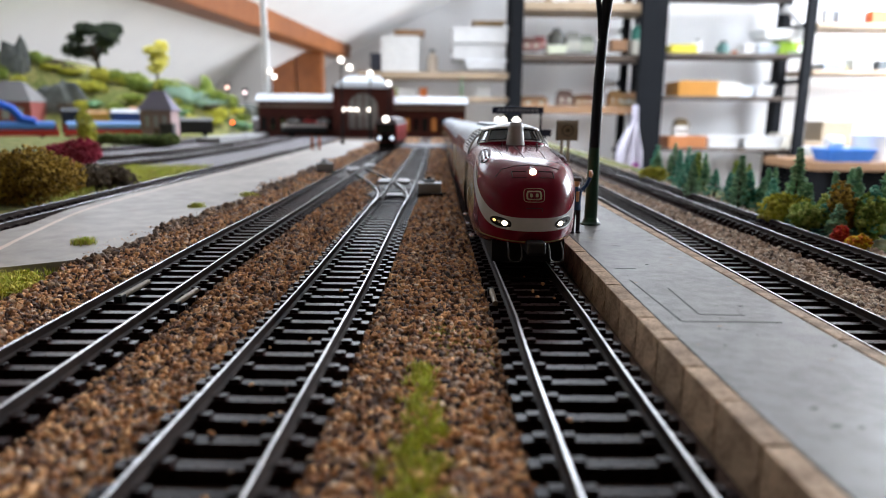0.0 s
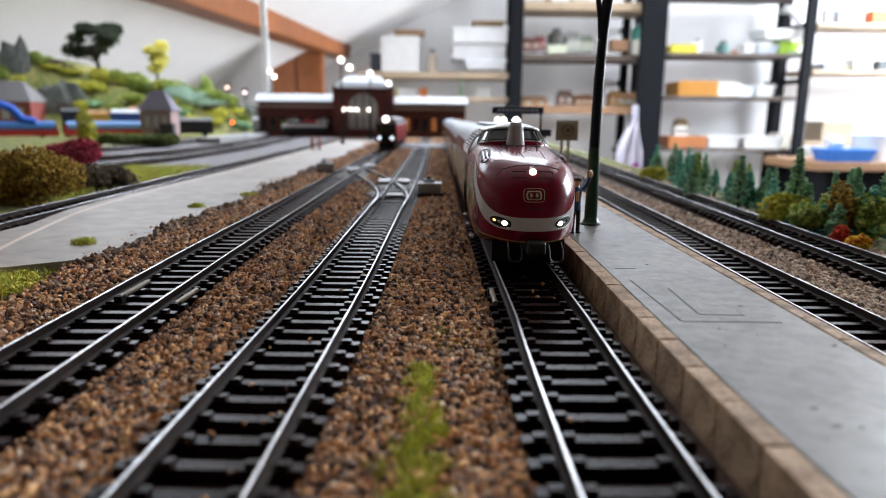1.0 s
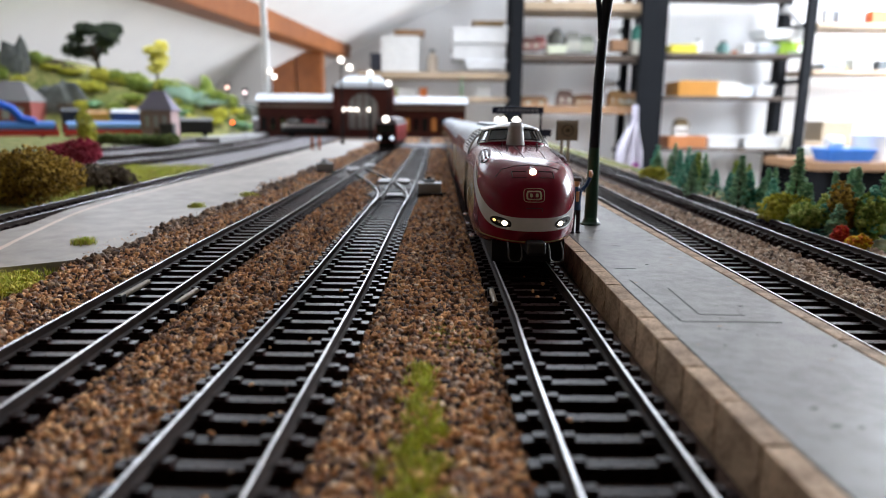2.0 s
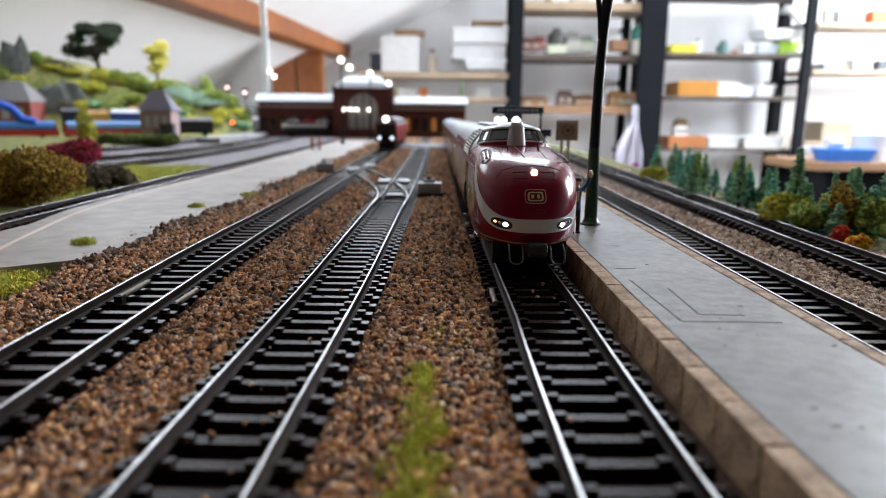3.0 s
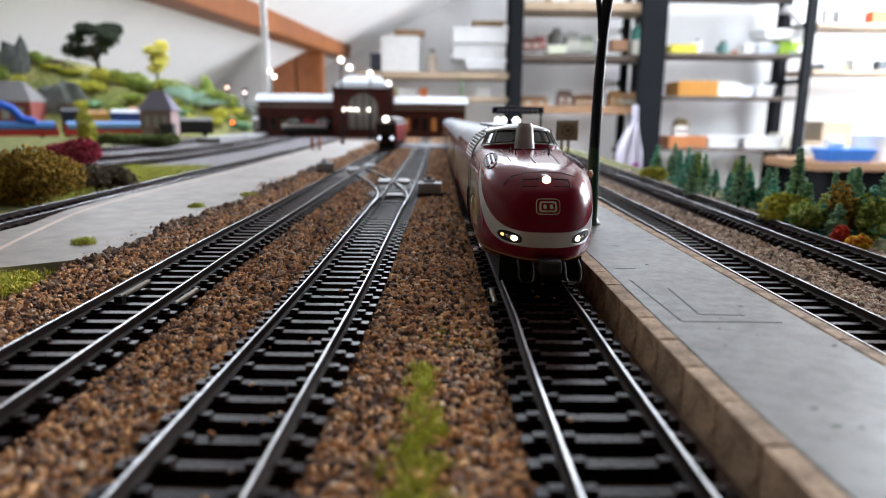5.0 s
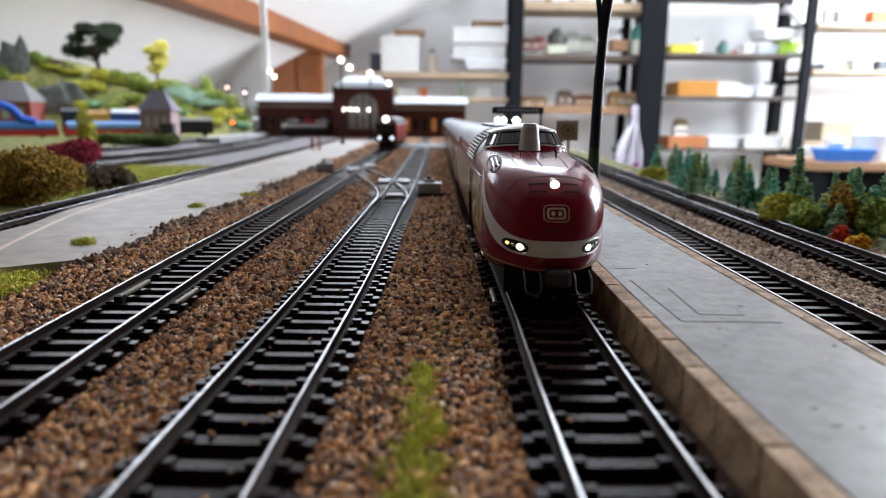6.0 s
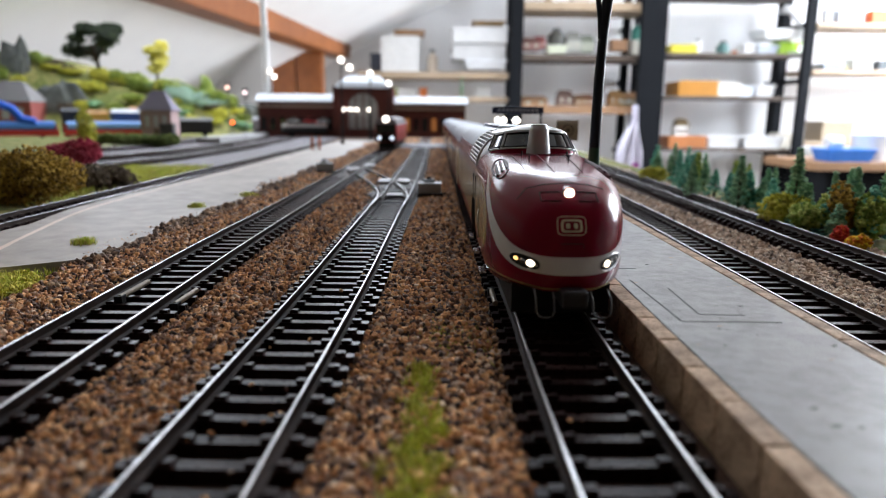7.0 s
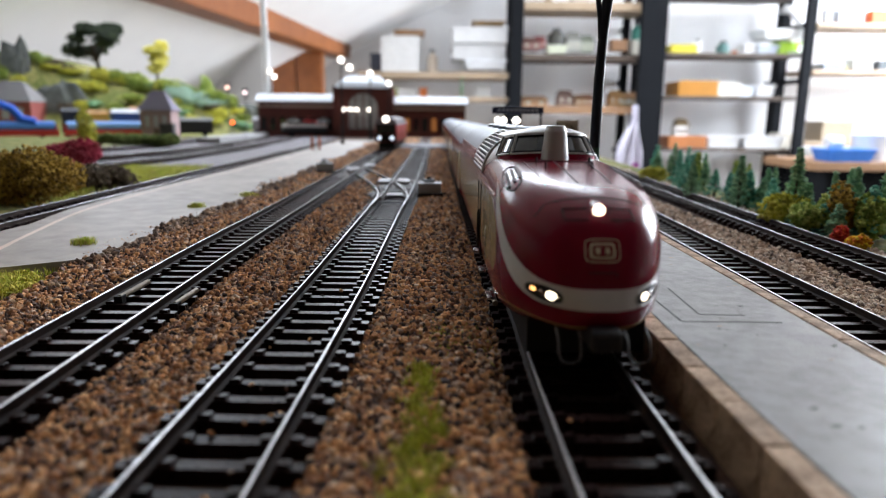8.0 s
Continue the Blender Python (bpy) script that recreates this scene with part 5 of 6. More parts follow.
# planting near the tracks
bush(-238, 384, 62, 38, LEAF_OLIVE, "large olive-brown model bush beside the track", 11, 9000, 0.75)
bush(-258, 372, 36, 20, LEAF_OLIVE, "low olive-brown model bush by the track", 12, 3600, 0.75)
bush(-222, 440, 40, 20, LEAF_BROWN, "heap of dry brown brush by the track", 13, 2400, 0.9)
bush(-336, 640, 40, 32, LEAF_RED, "crimson model bush in the yard", 14, 1700, 1.1)
bush(-366, 655, 34, 26, LEAF_RED, "crimson model bush in the yard", 15, 1700, 1.1)
bush(-471, 922, 24, 60, LEAF_YGREEN, "tall yellow-green model shrub", 16, 700, 2.0)
for i in range(5):
    bush(-525 + i * 30, 1052 - i * 6, 42, 24, LEAF_HEDGE, "clipped olive-green hedge bush", 20 + i, 420, 2.4)
for x, y, w, h, k in ((176, 385, 19, 34, 31), (180, 332, 21, 41, 32), (172, 446, 16, 26, 33), (205, 322, 20, 32, 34), (208, 305, 19, 31, 35), (190, 372, 15, 28, 36), (196, 352, 17, 24, 37),
                      (186, 410, 14, 22, 38), (214, 340, 18, 30, 39), (222, 318, 19, 34, 40), (228, 296, 18, 28, 41), (190, 468, 15, 24, 42), (198, 395, 15, 26, 43), (236, 310, 17, 30, 44), (205, 430, 15, 22, 45)):
    fir(x + 12, y, w, h, k)
rng_f = random.Random(5)
for k in range(44):
    y = 290 * (600 / 290) ** (k / 43) * rng_f.uniform(0.95, 1.05)
    m, lab = ((LEAF_FIR, "small dark green model fir beside the outer track"), (LEAF_SPRUCE, "small blue-green model spruce beside the outer track"), (LEAF_LARCH, "small light green model larch beside the outer track"))[rng_f.choice((0, 0, 1, 1, 2))]
    fir(float(interp(FAR_RIGHT_LINE, y)) + rng_f.uniform(17, 46), y, rng_f.uniform(15, 24), rng_f.uniform(14, 30) * (1.0 if y < 480 else 1.15), 300 + k, 240, lab, m)
bush(186, 330, 22, 19, LEAF_YGREEN, "yellow-green model bush beside the outer track", 51, 1500, 0.9)
bush(184, 302, 19, 18, LEAF_LARCH, "light green model bush beside the outer track", 52, 1300, 0.9)
bush(197, 298, 17, 27, LEAF_OLIVE, "tall olive model bush among small firs", 54, 1300, 0.9)
bush(207, 292, 18, 24, LEAF_LARCH, "light green model bush behind the flowers", 57, 1000, 0.9)
bush(183, 277, 8, 10, LEAF_CRIMSON_FLOWER, "red flowering model plant by the outer track", 55, 420, 0.8)
bush(183, 268, 10, 8, LEAF_FLOWER, "orange and yellow flowering model plants", 56, 420, 0.8)
bush(196, 560, 22, 18, LEAF_YGREEN, "yellow-green model bush beside the outer track", 58, 700, 1.1)
fir(86, 1690, 30, 152, 90, 420, "slim dark green model fir behind the station")
# on the hill
tree(-878, 1800, 150, 148, LEAF_DARK, "dark broadleaf model tree on the hill", 61, 3800, 0.92)
tree(-722, 1800, 98, 146, LEAF_YELLOW, "bright yellow autumn model tree on the hill", 62, 3600, 0.45)
bush(-590, 1800, 44, 84, LEAF_LARCH, "small tall green model bush on the hill", 63, 1200, 2.0)
for i in range(6):
    bush(-660 + i * 22, 1730 + (i % 2) * 30, 52, 46 - 4 * i, LEAF_TEAL, "pale blue-green model shrub on the hill", 90 + i, 700, 2.2)
for i in range(11):
    x = -850 + i * 32
    bush(x, 1770 + (i % 3) * 14, 62, 44, LEAF_GREEN if i % 4 else LEAF_YGREEN, "light green model shrub on the hill", 70 + i, 900, 2.3)


rng_h = random.Random(9)
for i in range(34):
    x, y = -1090 + i * 19 + rng_h.uniform(-14, 14), rng_h.uniform(1640, 1775)
    m, lab = ((LEAF_YGREEN, "yellow-green model shrub on the hillside"), (LEAF_GREEN, "light green model shrub on the hillside"), (LEAF_FIR, "dark green model shrub on the hillside"), (LEAF_BROWN, "dry brown model shrub on the hillside"))[rng_h.choice((0, 0, 1, 1, 1, 2, 3))]
    bush(x, y, rng_h.uniform(34, 62), rng_h.uniform(18, 36), m, lab, 400 + i, 520, 2.2)


def rock(x, y, wide, deep, high, seed, z=None):
    s = Shape().ball((0, 0, 0), 1, 22, 14)
    v = []
    for p in s.v:
        q = Vector(p)
        k = 1 + 0.35 * noise.noise(q * 1.7 + Vector((seed, 0, 0))) + 0.14 * noise.noise(q * 5 + Vector((0, seed, 0)))
        v.append((q.x * wide / 2 * k, q.y * deep / 2 * k, q.z * high * k))
    s.v = v
    ob = part("rock", s, ROCK)
    ob.matrix_basis = pose(x * MM, y * MM, (ground_z(x, y) if z is None else z) * MM)
    return tagged(ob, "rough grey model rock outcrop on the hill", "rock")


rock(-925, 1680, 190, 60, 108, 3, 0)
rock(-965, 1760, 80, 50, 130, 21, 30)
rock(-1050, 1740, 120, 60, 190, 8, 20)
rock(-770, 1700, 80, 50, 50, 13, 10)
rock(-520, 1780, 150, 50, 60, 17, 20)

# ---- station building ----
BRICK = material("dark_red_brickwork", (0.12, 0.03, 0.022), 0.85, second=(0.08, 0.02, 0.016), scale=300, bump=0.0003, bump_scale=1200)
ZINC = material("pale_zinc_roof", (0.68, 0.72, 0.78), 0.4, second=(0.55, 0.6, 0.66), scale=120)
WINDOW_LIT = material("lit_window", (0.25, 0.12, 0.05), 0.4, emit=(1.0, 0.35, 0.08), power=0.14)
GLASS_PALE = material("pale_window_glass", (0.35, 0.36, 0.36), 0.2, second=(0.25, 0.25, 0.26), scale=150)
station = thing("station_building", -150, 1540, -5, label="dark red brick model station with pale roofs and lit windows", category="station")
part("main_hall", Shape().box(-68, 70, 0, 110, 0, 112), BRICK, station)
for side in (-1, 1):
    part("gable_pier", Shape().box(side * 60 - 9, side * 60 + 9, -4, 10, 0, 116), BRICK, station)
part("hall_roof", Shape().add([(-64, -8, 111), (64, -8, 111), (64, 113, 111), (-64, 113, 111), (-60, -2, 122), (60, -2, 122), (60, 108, 122), (-60, 108, 122), (-36, 30, 141), (36, 30, 141), (36, 80, 141), (-36, 80, 141)], [(3, 2, 1, 0), (0, 1, 5, 4), (1, 2, 6, 5), (2, 3, 7, 6), (3, 0, 4, 7), (4, 5, 9, 8), (5, 6, 10, 9), (6, 7, 11, 10), (7, 4, 8, 11), (8, 9, 10, 11)]), ZINC, station, "pale hipped zinc roof")
arch = [(-34, 18), (-34, 66)] + [(-34 * math.cos(math.pi * k / 12), 66 + 34 * math.sin(math.pi * k / 12)) for k in range(1, 12)] + [(34, 66), (34, 18)]
s = Shape()
s.add([(x, -1.5, z) for x, z in arch] + [(x, 1, z) for x, z in arch], [tuple(range(len(arch)))] + [(i, (i + 1) % len(arch), len(arch) + (i + 1) % len(arch), len(arch) + i) for i in range(len(arch))])
win = part("arched_window", s, GLASS_PALE, station, "tall arched window with pale panes")
for x in (-17, 0, 17):
    part("glazing_bar", Shape().box(x - 1.2, x + 1.2, -3, -1.4, 18, 66 + math.sqrt(34 * 34 - x * x)), BRICK, win)
for x0, x1, top, key in ((-245, -68, 94, 1), (70, 238, 90, 2)):
    w = part("wing", Shape().box(x0, x1, 12, 100, 0, top - 16), BRICK, station)
    part("wing_roof", Shape().sweep([(x0 - 6, 56, 0), (x1 + (0 if key == 1 else 6), 56, 0)], [(-50, top - 16), (50, top - 16), (50, top - 12), (22, top + 4), (-22, top + 4), (-50, top - 12)]), ZINC, w, "pale zinc roof")
    count = 8
    for i in range(count):
        x = x0 + (x1 - x0) * (i + 0.5) / count
        part("window", Shape().box(x - 6, x + 6, 10.5, 12.5, 14, 44), WINDOW_LIT if key == 2 and i % 3 == 1 else DARK_GLASS, w)
    part("cornice", Shape().box(x0, x1, 9, 12, top - 28, top - 22), paint((0.35, 0.25, 0.2)), w)


def street_lamp(x, y, high, arms, label):
    t = thing("street_lamp", x, y, -3, label=label, category="street lamp", group="lit street lamps")
    part("post", Shape().tube([(0, 0, 0), (0, 0, high * 0.15), (0, 0, high - 4)], [2.2, 1.5, 1.0], 10), BLACK, t)
    part("foot", Shape().lathe([(4, 0), (4, 2), (2.2, 5)], (0, 0, 0), 14), BLACK, t)
    for dx in arms:
        a = part("arm", Shape().tube([(0, 0, high - 10), (dx * 0.6, 0, high - 5), (dx, 0, high - 8)], 0.7, 7), BLACK, t)
        part("globe", Shape().ball((dx, 0, high - (12 if dx else 0)), 5.2, 14, 10), LAMP_GLOBE, a, "glowing white glass globe", smooth=True)
    return t


LAMP_GLOBE = material("glowing_globe", (0.9, 0.88, 0.82), 0.4, emit=(1.0, 0.92, 0.80), power=3.0)
street_lamp(-142, 1098, 136, (0, 14), "black double street lamp with lit globes")
street_lamp(-112, 1298, 128, (0,), "black street lamp with a lit globe")
street_lamp(-80, 1360, 112, (0,), "black street lamp with a lit globe")
street_lamp(-372, 1585, 147, (0, 10), "black double street lamp with lit globes")
for dx in (-43, -28, -13, 15):
    lamp = thing("wall_lamp", -150 + dx, 1524, 53, label="round lit lamp before the station front", category="lamp", group="row of front lamps")
    part("globe", Shape().ball((0, 0, 4.5), 4.2, 14, 10), LAMP_GLOBE, lamp, smooth=True)
    part("post", Shape().tube([(0, 6, -56), (0, 6, 0), (0, 1, 2)], 0.9, 7), BLACK, lamp)

pole = thing("roof_pole", -384, 1610, -5, label="slim white steel roof pole with dark foot sleeve", category="pole")
part("shaft", Shape().tube([(0, 0, 100), (-14, 0, 900)], 7.5, 16), paint((0.8, 0.8, 0.8)), pole, smooth=True)
part("sleeve", Shape().tube([(0, 0, 0), (0, 0, 100)], 12, 16), STEEL_DARK, pole, "dark sleeve", smooth=True)


# ---- rolling stock and small buildings in the distance ----
def wagon(x, y, rz, length, body_rgb, label, load=None, high=26, roof_rgb=None, z=-5):
    t = thing("goods_wagon", x, y, z, rz, label, "model wagon")
    m = paint(body_rgb)
    part("chassis", Shape().box(-15, 15, 0, length, 4 if load else 8, 16 if load else 13), m if load else BLACK, t, bevel=0.6)
    for wy in (length * 0.2, length * 0.8):
        part("wheelset", Shape().tube([(-10, wy, 5), (-7.5, wy, 5)], 5, 16).tube([(7.5, wy, 5), (10, wy, 5)], 5, 16).tube([(-8, wy, 5), (8, wy, 5)], 1, 8), STEEL_DARK, t)
    if load:
        for i in range(2):
            part("pipe", Shape().tube([(-7 + i * 14, 6, 24), (-7 + i * 14, length - 6, 24)], 8.5, 16), paint(load), t, smooth=True)
        for k in (0.02, 0.98):
            part("end_board", Shape().box(-15, 15, length * k - 1.5, length * k + 1.5, 15.5, 24), m, t)
    else:
        part("body", Shape().box(-15.5, 15.5, 1, length - 1, 13, 13 + high), m, t, bevel=1.0)
        part("roof", Shape().sweep([(0, 0, 0), (0, length, 0)], [(-16, 13 + high), (-10, 18 + high), (0, 20 + high), (10, 18 + high), (16, 13 + high)]), paint(roof_rgb or (0.2, 0.2, 0.2)), t)
    return t


wagon(-880, 1280, -58, 150, (0.42, 0.03, 0.025), "red flat wagon loaded with pale blue pipes", (0.10, 0.28, 0.80))
wagon(-745, 1364, -58, 150, (0.42, 0.03, 0.025), "red flat wagon loaded with pale pipes", (0.22, 0.42, 0.85))
crane = thing("loading_hoop", -868, 1290, 12, -58, "bright blue bent loading pipe on a red wagon", "pipe")
part("pipe", Shape().tube([(22, -28, 30), (18, -14, 40), (16, 4, 30), (14, 20, 40), (12, 40, 48), (12, 58, 40), (12, 72, 20), (12, 96, 14)], 8.5, 14), paint((0.01, 0.10, 0.60)), crane, smooth=True)
wagon(-770, 1405, -58, 34, (0.015, 0.016, 0.02), "small black tank wagon in the yard", None, 40, (0.02, 0.02, 0.025))
wagon(-728, 1430, -58, 40, (0.60, 0.30, 0.03), "yellow-orange goods wagon in the yard", None, 36, (0.45, 0.22, 0.04))
wagon(-690, 1455, -60, 74, (0.05, 0.09, 0.22), "dark blue wagon with a white roof in the yard", None, 38, (0.75, 0.78, 0.8))
wagon(-668, 1500, -70, 34, (0.55, 0.17, 0.03), "orange goods wagon in the yard", None, 44, (0.5, 0.2, 0.08))
wagon(-560, 1440, -70, 90, (0.02, 0.022, 0.03), "black goods wagon in the yard", None, 22)
wagon(-330, 1500, -72, 100, (0.03, 0.028, 0.03), "dark open goods wagon in the yard", None, 10, (0.25, 0.22, 0.2))
wagon(-270, 1560, -75, 60, (0.4, 0.05, 0.06), "red goods wagon in the yard", None, 18, (0.5, 0.1, 0.1))
wagon(-420, 1590, -80, 60, (0.45, 0.45, 0.5), "pale grey goods wagon in the yard", None, 24, (0.6, 0.6, 0.65))


def model_car(x, y, z, rz, rgb, label):
    t = thing("model_car", x, y, z, rz, label, "model car", "cars on the transport wagon")
    part("body", Shape().box(-9, 9, 0, 26, 2, 8), paint(rgb, 0.3), t, bevel=1.2)
    part("cabin", Shape().box(-7.5, 7.5, 8, 21, 8, 13), DARK_GLASS, t, bevel=1.6)
    part("roof", Shape().box(-7, 7, 9.5, 19.5, 13, 14), paint(rgb, 0.3), t, bevel=0.4)
    for dx in (-8.5, 8.5):
        for dy in (5, 21):
            part("wheel", Shape().tube([(dx - 1, dy, 3), (dx + 1, dy, 3)], 3, 12), BLACK, t)
    return t


model_car(-318, 1504, 25, -72, (0.6, 0.6, 0.58), "white model car on a dark wagon")
model_car(-285, 1515, 25, -72, (0.5, 0.04, 0.04), "red model car on a dark wagon")
model_car(-254, 1525, 25, -72, (0.45, 0.48, 0.5), "silver model car on a dark wagon")


LAMP_COOL = material("lit_cool_lamp", (0.8, 0.85, 0.95), 0.3, emit=(0.75, 0.85, 1.0), power=1.3)


def railbus(x, y):
    t = thing("railbus", x, y, 0, -4, "red model railbus with black front and lit lamps", "model train")
    part("body", Shape().box(-15.5, 15.5, 0, 140, 8, 32), paint((0.30, 0.012, 0.02), 0.35), t, bevel=1.5)
    part("roof", Shape().sweep([(0, 1, 0), (0, 139, 0)], [(-15.2, 32), (-13, 38.5), (-7, 42.5), (0, 43.5), (7, 42.5), (13, 38.5), (15.2, 32)]), paint((0.12, 0.10, 0.11)), t, smooth=True)
    part("windscreen", Shape().box(-14, 14, -0.8, 1, 20, 33), DARK_GLASS, t, bevel=0.3)
    part("front_panel", Shape().box(-15, 15, -0.6, 1, 9, 19.5), BLACK, t, bevel=0.3)
    for dx in (-9, 9):
        part("headlight", Shape().tube([(dx, -1.6, 14), (dx, 0, 14)], 2.6, 16), LAMP_COOL, t)
    part("top_headlight", Shape().ball((0, 1, 40), 4.5, 12, 8), LAMP_GLOBE, t, smooth=True)
    part("underframe", Shape().box(-11, 11, 3, 137, 1, 8.5), BLACK, t)
    return t


railbus(-59, 925)


def cottage(x, y, wide, deep, high, wall_rgb, roof_rgb, label, rz=0):
    t = thing("model_house", x, y, -5, rz, label, "house")
    wall = part("wall", Shape().box(-wide / 2, wide / 2, 0, deep, 0, high * 0.62), paint(wall_rgb, 0.9), t)
    e = 5
    part("roof", Shape().add([(-wide / 2 - e, -e, high * 0.6), (wide / 2 + e, -e, high * 0.6), (wide / 2 + e, deep + e, high * 0.6), (-wide / 2 - e, deep + e, high * 0.6), (-wide * 0.2, deep / 2, high), (wide * 0.2, deep / 2, high)],
                             [(3, 2, 1, 0), (0, 1, 5, 4), (2, 3, 4, 5), (1, 2, 5), (3, 0, 4)]), paint(roof_rgb, 0.8), t)
    for k in (-0.28, 0, 0.28):
        w = part("window", Shape().box(wide * k - wide * 0.07, wide * k + wide * 0.07, -1, 0.5, high * 0.28, high * 0.5), paint((0.5, 0.52, 0.55)), t)
    part("door", Shape().box(-wide * 0.08, wide * 0.08, -0.8, 0.5, 0, high * 0.24), paint((0.12, 0.07, 0.05)), t)
    return t


cottage(-500, 1225, 56, 40, 92, (0.42, 0.30, 0.29), (0.22, 0.20, 0.26), "pinkish model signal house with slate roof")
cottage(-1000, 1590, 120, 80, 124, (0.36, 0.10, 0.09), (0.20, 0.19, 0.19), "red model engine shed with grey roof")
box = thing("relay_cabinet", -470, 1195, -5, label="dark grey model relay cabinet", category="cabinet")
part("body", Shape().box(-12, 12, 0, 14, 0, 30), paint((0.06, 0.06, 0.06)), box, bevel=0.8)
part("lid", Shape().box(-13, 13, -1, 15, 30, 32), paint((0.1, 0.1, 0.1)), box)


def signal_mast(x, y, high, rgb):
    t = thing("signal_mast", x, y, -5, label="slim grey signal mast with one lit lamp", category="signal", group="yard signals")
    part("mast", Shape().tube([(0, 0, 0), (0, 0, high)], 1.3, 8), paint((0.15, 0.15, 0.16)), t)
    head = part("head", Shape().box(-5, 5, -2, 2, high, high + 16), BLACK, t, bevel=1.0)
    part("lens", Shape().tube([(0, -3, high + 8), (0, -1.5, high + 8)], 3.6, 14), material("lit_signal", rgb, 0.3, emit=rgb, power=4.0), head, "glowing lens")
    return t


signal_mast(-425, 1450, 24, (1.0, 0.18, 0.04))
signal_mast(-448, 1500, 100, (0.8, 0.5, 0.4))
signal_mast(-415, 1520, 90, (0.8, 0.6, 0.6))
dock = thing("loading_dock", label="pale concrete loading dock between the yard tracks", category="dock")
part("deck", Shape().prism([(-403, 1150), (-366, 1150), (-366, 1520), (-412, 1520)], -6, 4), paint((0.42, 0.42, 0.42), 0.8), dock)
part("kerb", Shape().prism([(-365.5, 1150), (-362, 1150), (-362, 1330), (-365.5, 1330)], -6, 5), paint((0.3, 0.3, 0.3), 0.8), dock)

# ---- turnout between the two tracks ----
turnout = thing("turnout", label="double slip of bright rails joining two tracks", category="turnout")
CROSS = [(-21.0, 335), (-20.5, 380), (-27, 430), (-43, 500), (-60, 560), (-66.5, 620)]
cross = [(p.x, p.y, 0.02) for p in smooth_path(CROSS, 10)]
for side in (-1, 1):
    o = side * 8.6
    r = part("rail", Shape().sweep(cross, [(o - 0.6, -2.4), (o + 0.6, -2.4), (o + 0.36, -0.1), (o - 0.36, -0.1)]), RAILSIDE, turnout)
    part("rail_head", Shape().sweep(cross, [(o - 0.3, -0.1), (o + 0.3, -0.1), (o + 0.24, 0.0), (o - 0.24, 0.0)]), RAIL, r)
    g = side * 6.6
    part("check_rail", Shape().sweep(cross[3:11], [(g - 0.4, -2.4), (g + 0.4, -2.4), (g + 0.4, -0.1), (g - 0.4, -0.1)]), RAILSIDE, turnout)
for p in smooth_path(CROSS, PITCH_SLEEPER)[8:34]:
    ob = new("sleeper", PLAIN_SLEEPER_MESH)
    ob.parent = turnout
    ob.matrix_basis = pose(p.x * MM, p.y * MM, -2.56 * MM, 0, 0, 6)
for y, x in ((352, -21), (420, -21)):
    part("tie_bar", Shape().box(x - 12, x + 12, y - 1, y + 1, -1.6, -0.9), BLACK, turnout)
part("frog", Shape().box(-24, -15, 380, 392, -2.4, -0.5), paint((0.16, 0.165, 0.175), 0.4), turnout, "grey metal crossing piece", bevel=0.4)
for x, y, w in ((-31.3, 469, 8), (-17.5, 470, 8), (-66.0, 575, 11), (-55.0, 620, 10)):
    part("crossing_plate", Shape().box(x - w / 2, x + w / 2, y - 10, y + 10, -2.2, -0.25), paint((0.42, 0.43, 0.46), 0.4), turnout, "pale grey crossing plate", bevel=0.5)
for k in range(13):
    y = 402 + k * PITCH_SLEEPER
    part("long_sleeper", Shape().box(float(interp(CROSS, y)) - 14, float(interp(MID_LINE, y)) + 13.5, y - 1.3, y + 1.3, -4.9, -2.45), SLEEPER, turnout)
    y = 515 + k * PITCH_SLEEPER
    part("long_sleeper", Shape().box(float(interp(LEFT_LINE, y)) - 13.5, float(interp(CROSS, y)) + 14, y - 1.3, y + 1.3, -4.9, -2.45), SLEEPER, turnout)
part("slide_plate", Shape().box(-25, -13, 404, 424, -2.3, -1.2), BLACK, turnout)


def point_motor(x, y, rz=0):
    t = thing("point_motor", x, y, -5, rz, "pale grey point motor box beside the track", "point motor")
    part("base", Shape().box(-8, 8, -6, 8, 0, 4.0), BLACK, t, bevel=0.3)
    part("cover", Shape().box(-7.4, 7, -5.4, 7, 4.0, 10.2), paint((0.42, 0.44, 0.46), 0.45), t, "pale grey cover", bevel=0.7)
    part("lid", Shape().box(-4, 3, 0, 5, 10.2, 12.0), paint((0.46, 0.48, 0.5), 0.45), t, bevel=0.4)
    part("knob", Shape().lathe([(1.3, 12.0), (1.3, 13.2), (0.8, 13.6)], (-0.5, 2.5, 0), 12), STEEL_DARK, t)
    part("lever", Shape().tube([(6, 0, 4), (9.5, -2, 3.5), (9.5, -4, 1)], 0.6, 7), STEEL_DARK, t)
    return t


point_motor(1.5, 398)
point_motor(-88, 560, 12)
crossing = thing("board_crossing", label="grey plank crossing over the far tracks", category="crossing")
for i in range(7):
    part("plank", Shape().box(-42 + i * 10.4, -32.4 + i * 10.4, 1000, 1060, -3, 1.2), paint((0.32, 0.34, 0.37)), crossing, bevel=0.4)
for i in range(3):
    part("plank", Shape().box(-44, 32, 960 + i * 12, 970 + i * 12, -4, -0.8), paint((0.36, 0.37, 0.38)), crossing)

